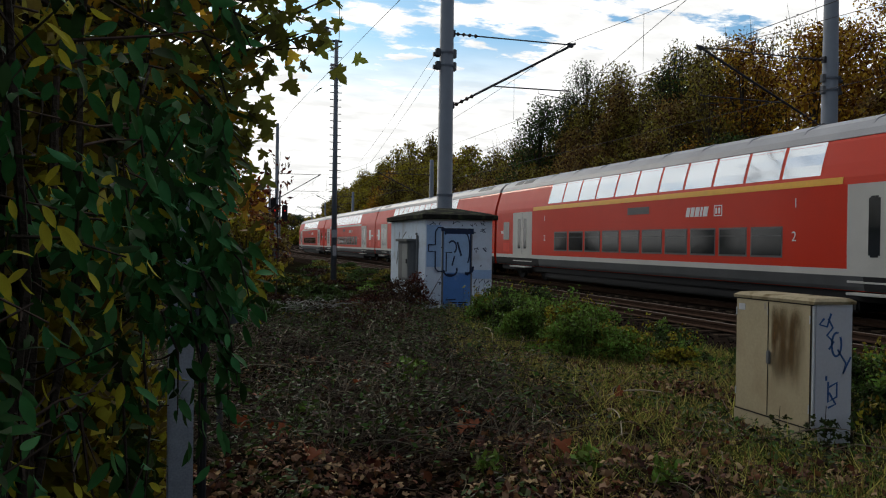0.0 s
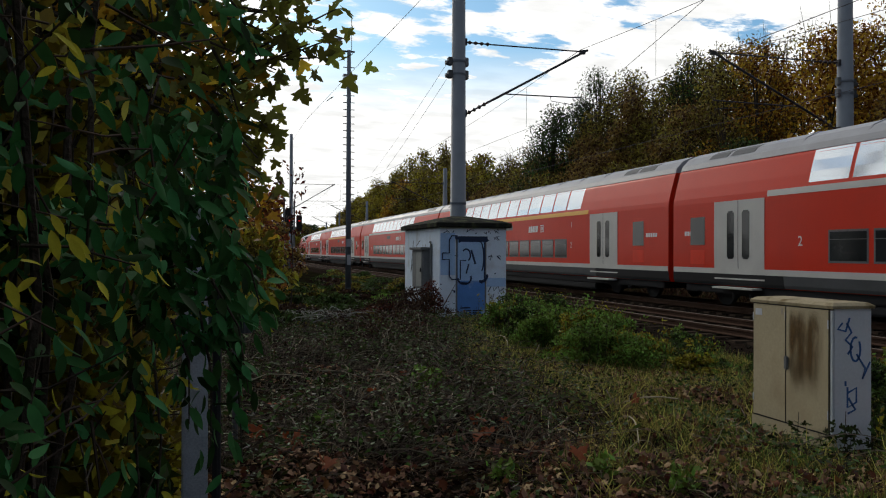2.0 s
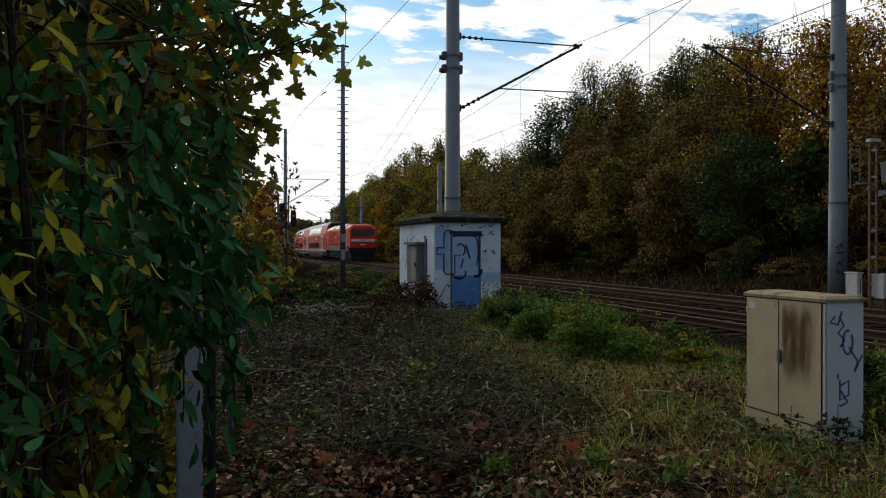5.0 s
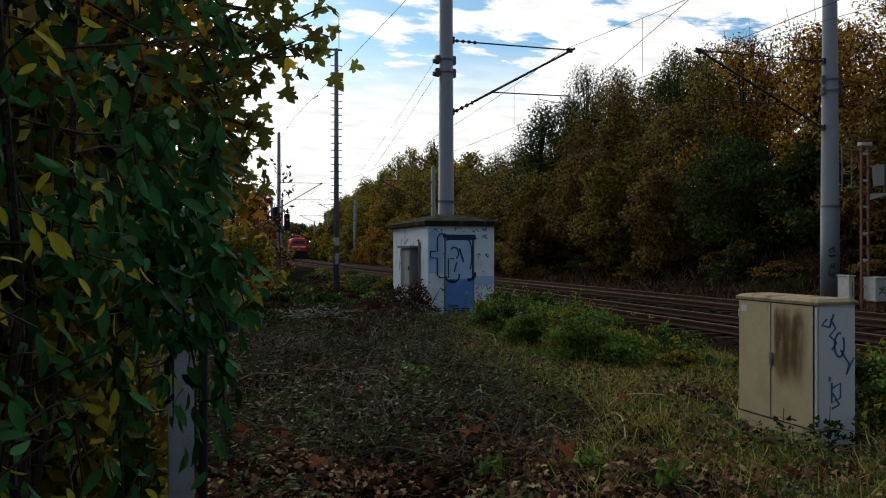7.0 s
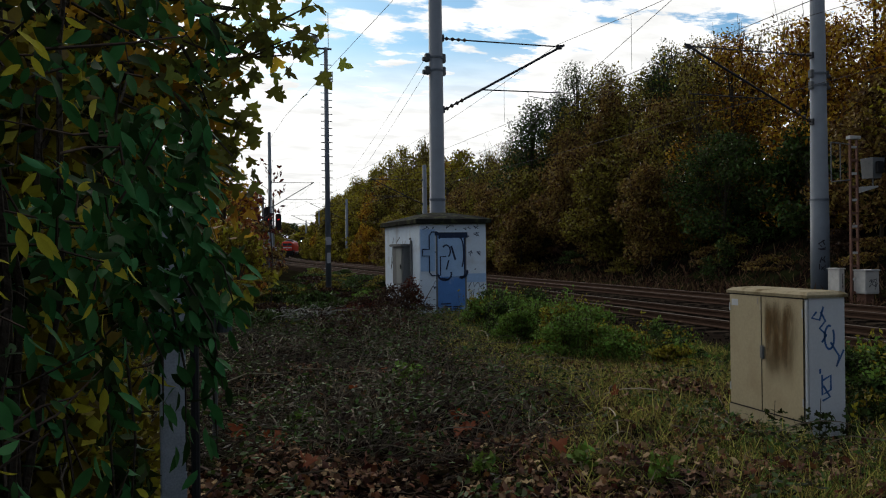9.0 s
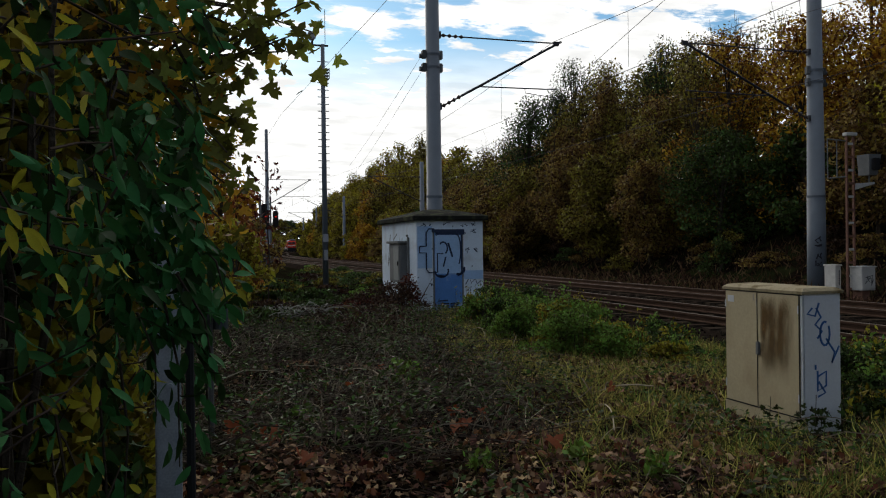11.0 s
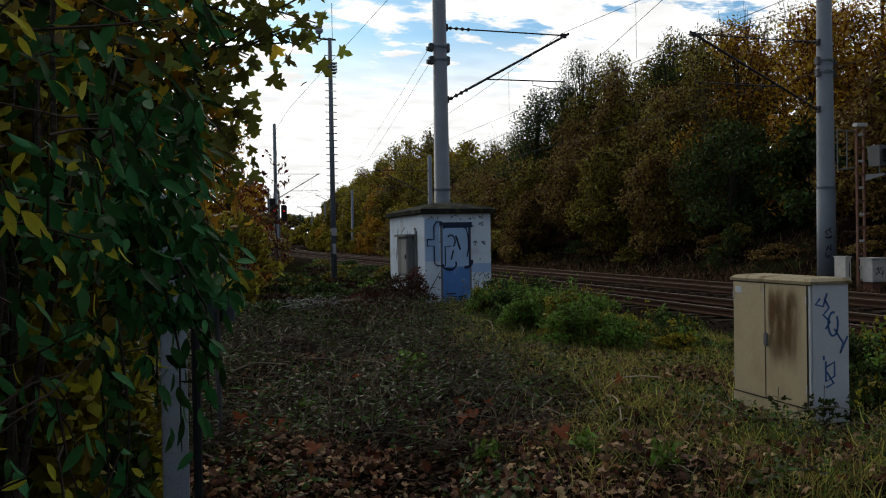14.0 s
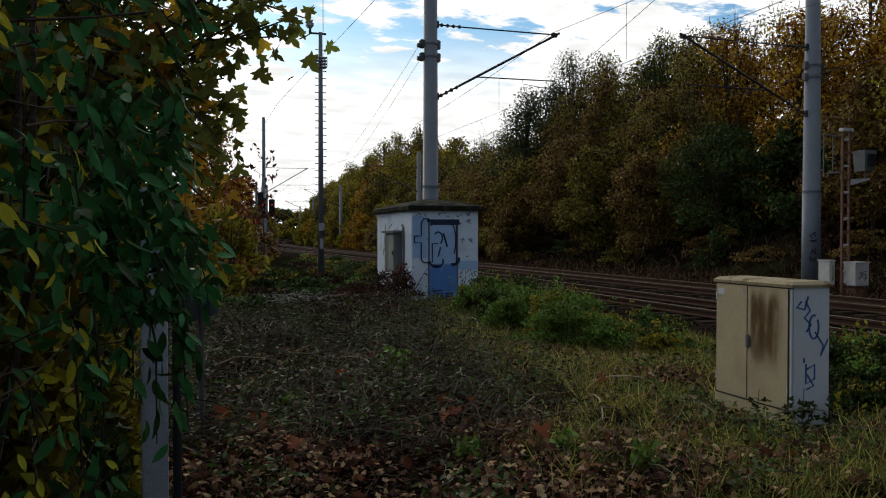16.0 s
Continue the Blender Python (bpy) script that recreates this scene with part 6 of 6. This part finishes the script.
        pts = s0 + (e - s0) * rng.random((n, 1)) ** .7 + rng.normal(size=(n, 3)) * .012
        card_mesh("shoot_leaves", *OVAL, pts, rng.normal(size=pts.shape) * .4 + (.15, 0, -.8), rng.normal(size=pts.shape), .036 + .022 * rng.random(n), HEDGELEAF, sp)
    card_mesh("post_foliage", *OVAL, veil, rng.normal(size=veil.shape) * (.5, .4, .4) + (.1, -.15, -.75), rng.normal(size=veil.shape) * .45 + (.9, .3, 0), .03 + .026 * rng.random(520), HEDGELEAF, h)
    # sprays that stand out from the edge
    for k in range(16):
        z = 1.36 + .9 * rng.random()
        s0 = np.array((face(1.85) - .02, 1.82 + .1 * rng.random(), z))
        e = s0 + np.array((.03 + .09 * rng.random(), .05 + .1 * rng.random(), -.05 - .12 * rng.random()))
        sp = part("spray", tube([s0, (s0 + e) / 2 + (0, 0, .02), e], [.004, .003, .0015], 5), BARK, h)
        pts = s0 + (e - s0) * rng.random((9, 1)) ** .6 + rng.normal(size=(9, 3)) * .012
        card_mesh("spray_leaves", *OVAL, pts, rng.normal(size=pts.shape) * .5 + (.3, 0, -.8), rng.normal(size=pts.shape), .038 + .025 * rng.random(9), HEDGELEAF if k % 4 else YELLOWGREEN, sp)


hedge()


def back_bushes():
    for n, (x, y, top, w) in enumerate(((-.50, 2.75, 2.4, .30), (-.46, 3.3, 2.3, .30), (-.80, 3.0, 2.6, .4), (-1.1, 2.4, 2.8, .5), (-.45, 4.2, 2.6, .3), (-.75, 4.6, 3.4, .42), (-.42, 5.0, 3.0, .34), (-1.2, 4.4, 3.6, .5), (-1.5, 3.4, 3.6, .6))):
        tree("shrub", x, y, top, w, GREEN if n % 2 else YELLOWGREEN, 520 + n, leaf=.085, count=4200, label="dense dark bush behind the hedge", clumps=26, group="bushes behind the hedge")


back_bushes()


def maple():
    rng = np.random.default_rng(61)
    MAPLEYELLOW = leaf_mat("yellow-olive maple leaves", (0.46, 0.28, 0.028), .55, .6)
    MAPLEDARK = leaf_mat("dark olive maple leaves", (0.13, 0.14, 0.024), .6, .5)
    t = thing("maple_tree", "maple tree with yellow-olive lobed leaves", "tree", (-1.0, 4.6, 0))
    base = np.array((-1.0, 4.6, 0))
    bm = tube([(0, 0, -.1), (.05, 0, 1.6), (.1, -.05, 3.2), (.15, -.1, 4.6)], [.09, .075, .06, .03], 10)
    part("trunk", bm, BARK, t)
    tips = []
    # limbs reach out of the hedge: bearing, distance and height of their ends
    ends = [(8.4, 4.0, 2.78), (8.9, 4.1, 2.66), (7.4, 3.9, 2.50), (6.2, 3.9, 2.88), (4.2, 3.8, 2.42), (3.6, 3.8, 2.15), (3.2, 3.7, 1.98), (3.6, 3.9, 2.72), (2.6, 3.9, 2.4), (2.4, 3.8, 2.0), (3.4, 3.9, 2.3),
            (1.4, 3.9, 2.2), (.4, 3.9, 2.6), (-1, 4, 2.9), (6.9, 4.0, 2.95), (3.9, 4.0, 2.98), (4.4, 4.1, 2.72), (3.2, 3.8, 2.2), (3.6, 3.7, 1.9)]
    ends += [(-2.0 + 5.6 * rng.random(), 3.9 + .5 * rng.random(), 1.95 + 1.1 * rng.random()) for _ in range(9)] + [(1.4, 3.8, 1.95), (2.0, 3.8, 1.8), (2.9, 3.8, 2.05), (3.2, 3.9, 1.85), (2.4, 3.7, 1.7), (1.0, 3.9, 1.75)] + [(4.6 + 3.4 * rng.random(), 3.9, 2.5 + .4 * rng.random()) for _ in range(5)]
    for n, (b, d, z) in enumerate(ends):
        e = polar(b, d, z) - base
        s0 = np.array((.07, -.03, 1.5 + 1.5 * rng.random()))
        mid = (s0 + e) / 2 + np.array((0, 0, .12))
        limb = part("branch", tube([s0, mid, (mid + e) / 2 + (0, 0, .04), e], [.016, .011, .007, .0035], 6), BARK, t)
        k = 30 if n not in (0, 1, 2) else 14
        f = .35 + .65 * rng.random((k, 1))
        at = np.where(f < .5, s0 + (mid - s0) * f * 2, mid + (e - mid) * (f - .5) * 2) + rng.normal(size=(k, 3)) * (.11, .12, .11)
        at = np.r_[at, e[None] + rng.normal(size=(2, 3)) * .03]
        card_mesh("leaves", *MAPLE, at, rng.normal(size=at.shape) * (.7, .5, .5) + (.3, 0, -.35), rng.normal(size=at.shape) * (.6, .3, .6) + (.6, 0, .3), .05 + .05 * rng.random(len(at)), MAPLEYELLOW if b < 2.8 and rng.random() < .85 else MAPLEDARK, limb)


maple()


# ---- sleepers, piece by piece ----
def sleepers():
    for t, off in zip([o for o in bpy.data.objects if o.name.startswith("railway_track")], (NEAR, FAR)):
        me = None
        for k in range(240):
            s = -6 + .6 * k
            p, a = along(s, off)
            if me is None:
                bm = loft([[(x, y, z) for x, z in ((-1.3, -.30), (1.3, -.30), (1.27, -.115), (.45, -.135), (-.45, -.135), (-1.27, -.115))] for y in (-.13, .13)])
                ob = part("sleeper", bm, SLEEPER, t)
                me = ob.data
            else:
                ob = new("sleeper", me)
                ob.parent = t
            ob.matrix_basis = pose(p.x, p.y, 0.008 * math.sin(k * 2.3), 0, 0, -math.degrees(a))


SLEEPER = mat("weathered sleeper concrete", (0.046, 0.034, 0.025), 0.95, spec=0.0, var=0.25, scale=3, bump=0.3, vary=.25)
sleepers()


def motions():
    times = [k * 0.5 for k in range(33)]
    back = 0.0
    for t, length in TRAIN:
        rows = []
        for s in times:
            at = TAIL + SPEED * (s - 3.5) + back
            if at < -58:
                # straight run-in behind the camera
                rows.append((s, pose(FAR, at, 0.05)))
                continue
            p0, a0 = along(at + length * .15, FAR)
            p1, a1 = along(at + length * .85, FAR)
            d = (p1 - p0).normalized()
            base = p0 - d * length * .15
            rows.append((s, pose(base.x, base.y, 0.05, 0, 0, -math.degrees(math.atan2(d.x, d.y)))))
        walk(t, rows)
        back += length


motions()
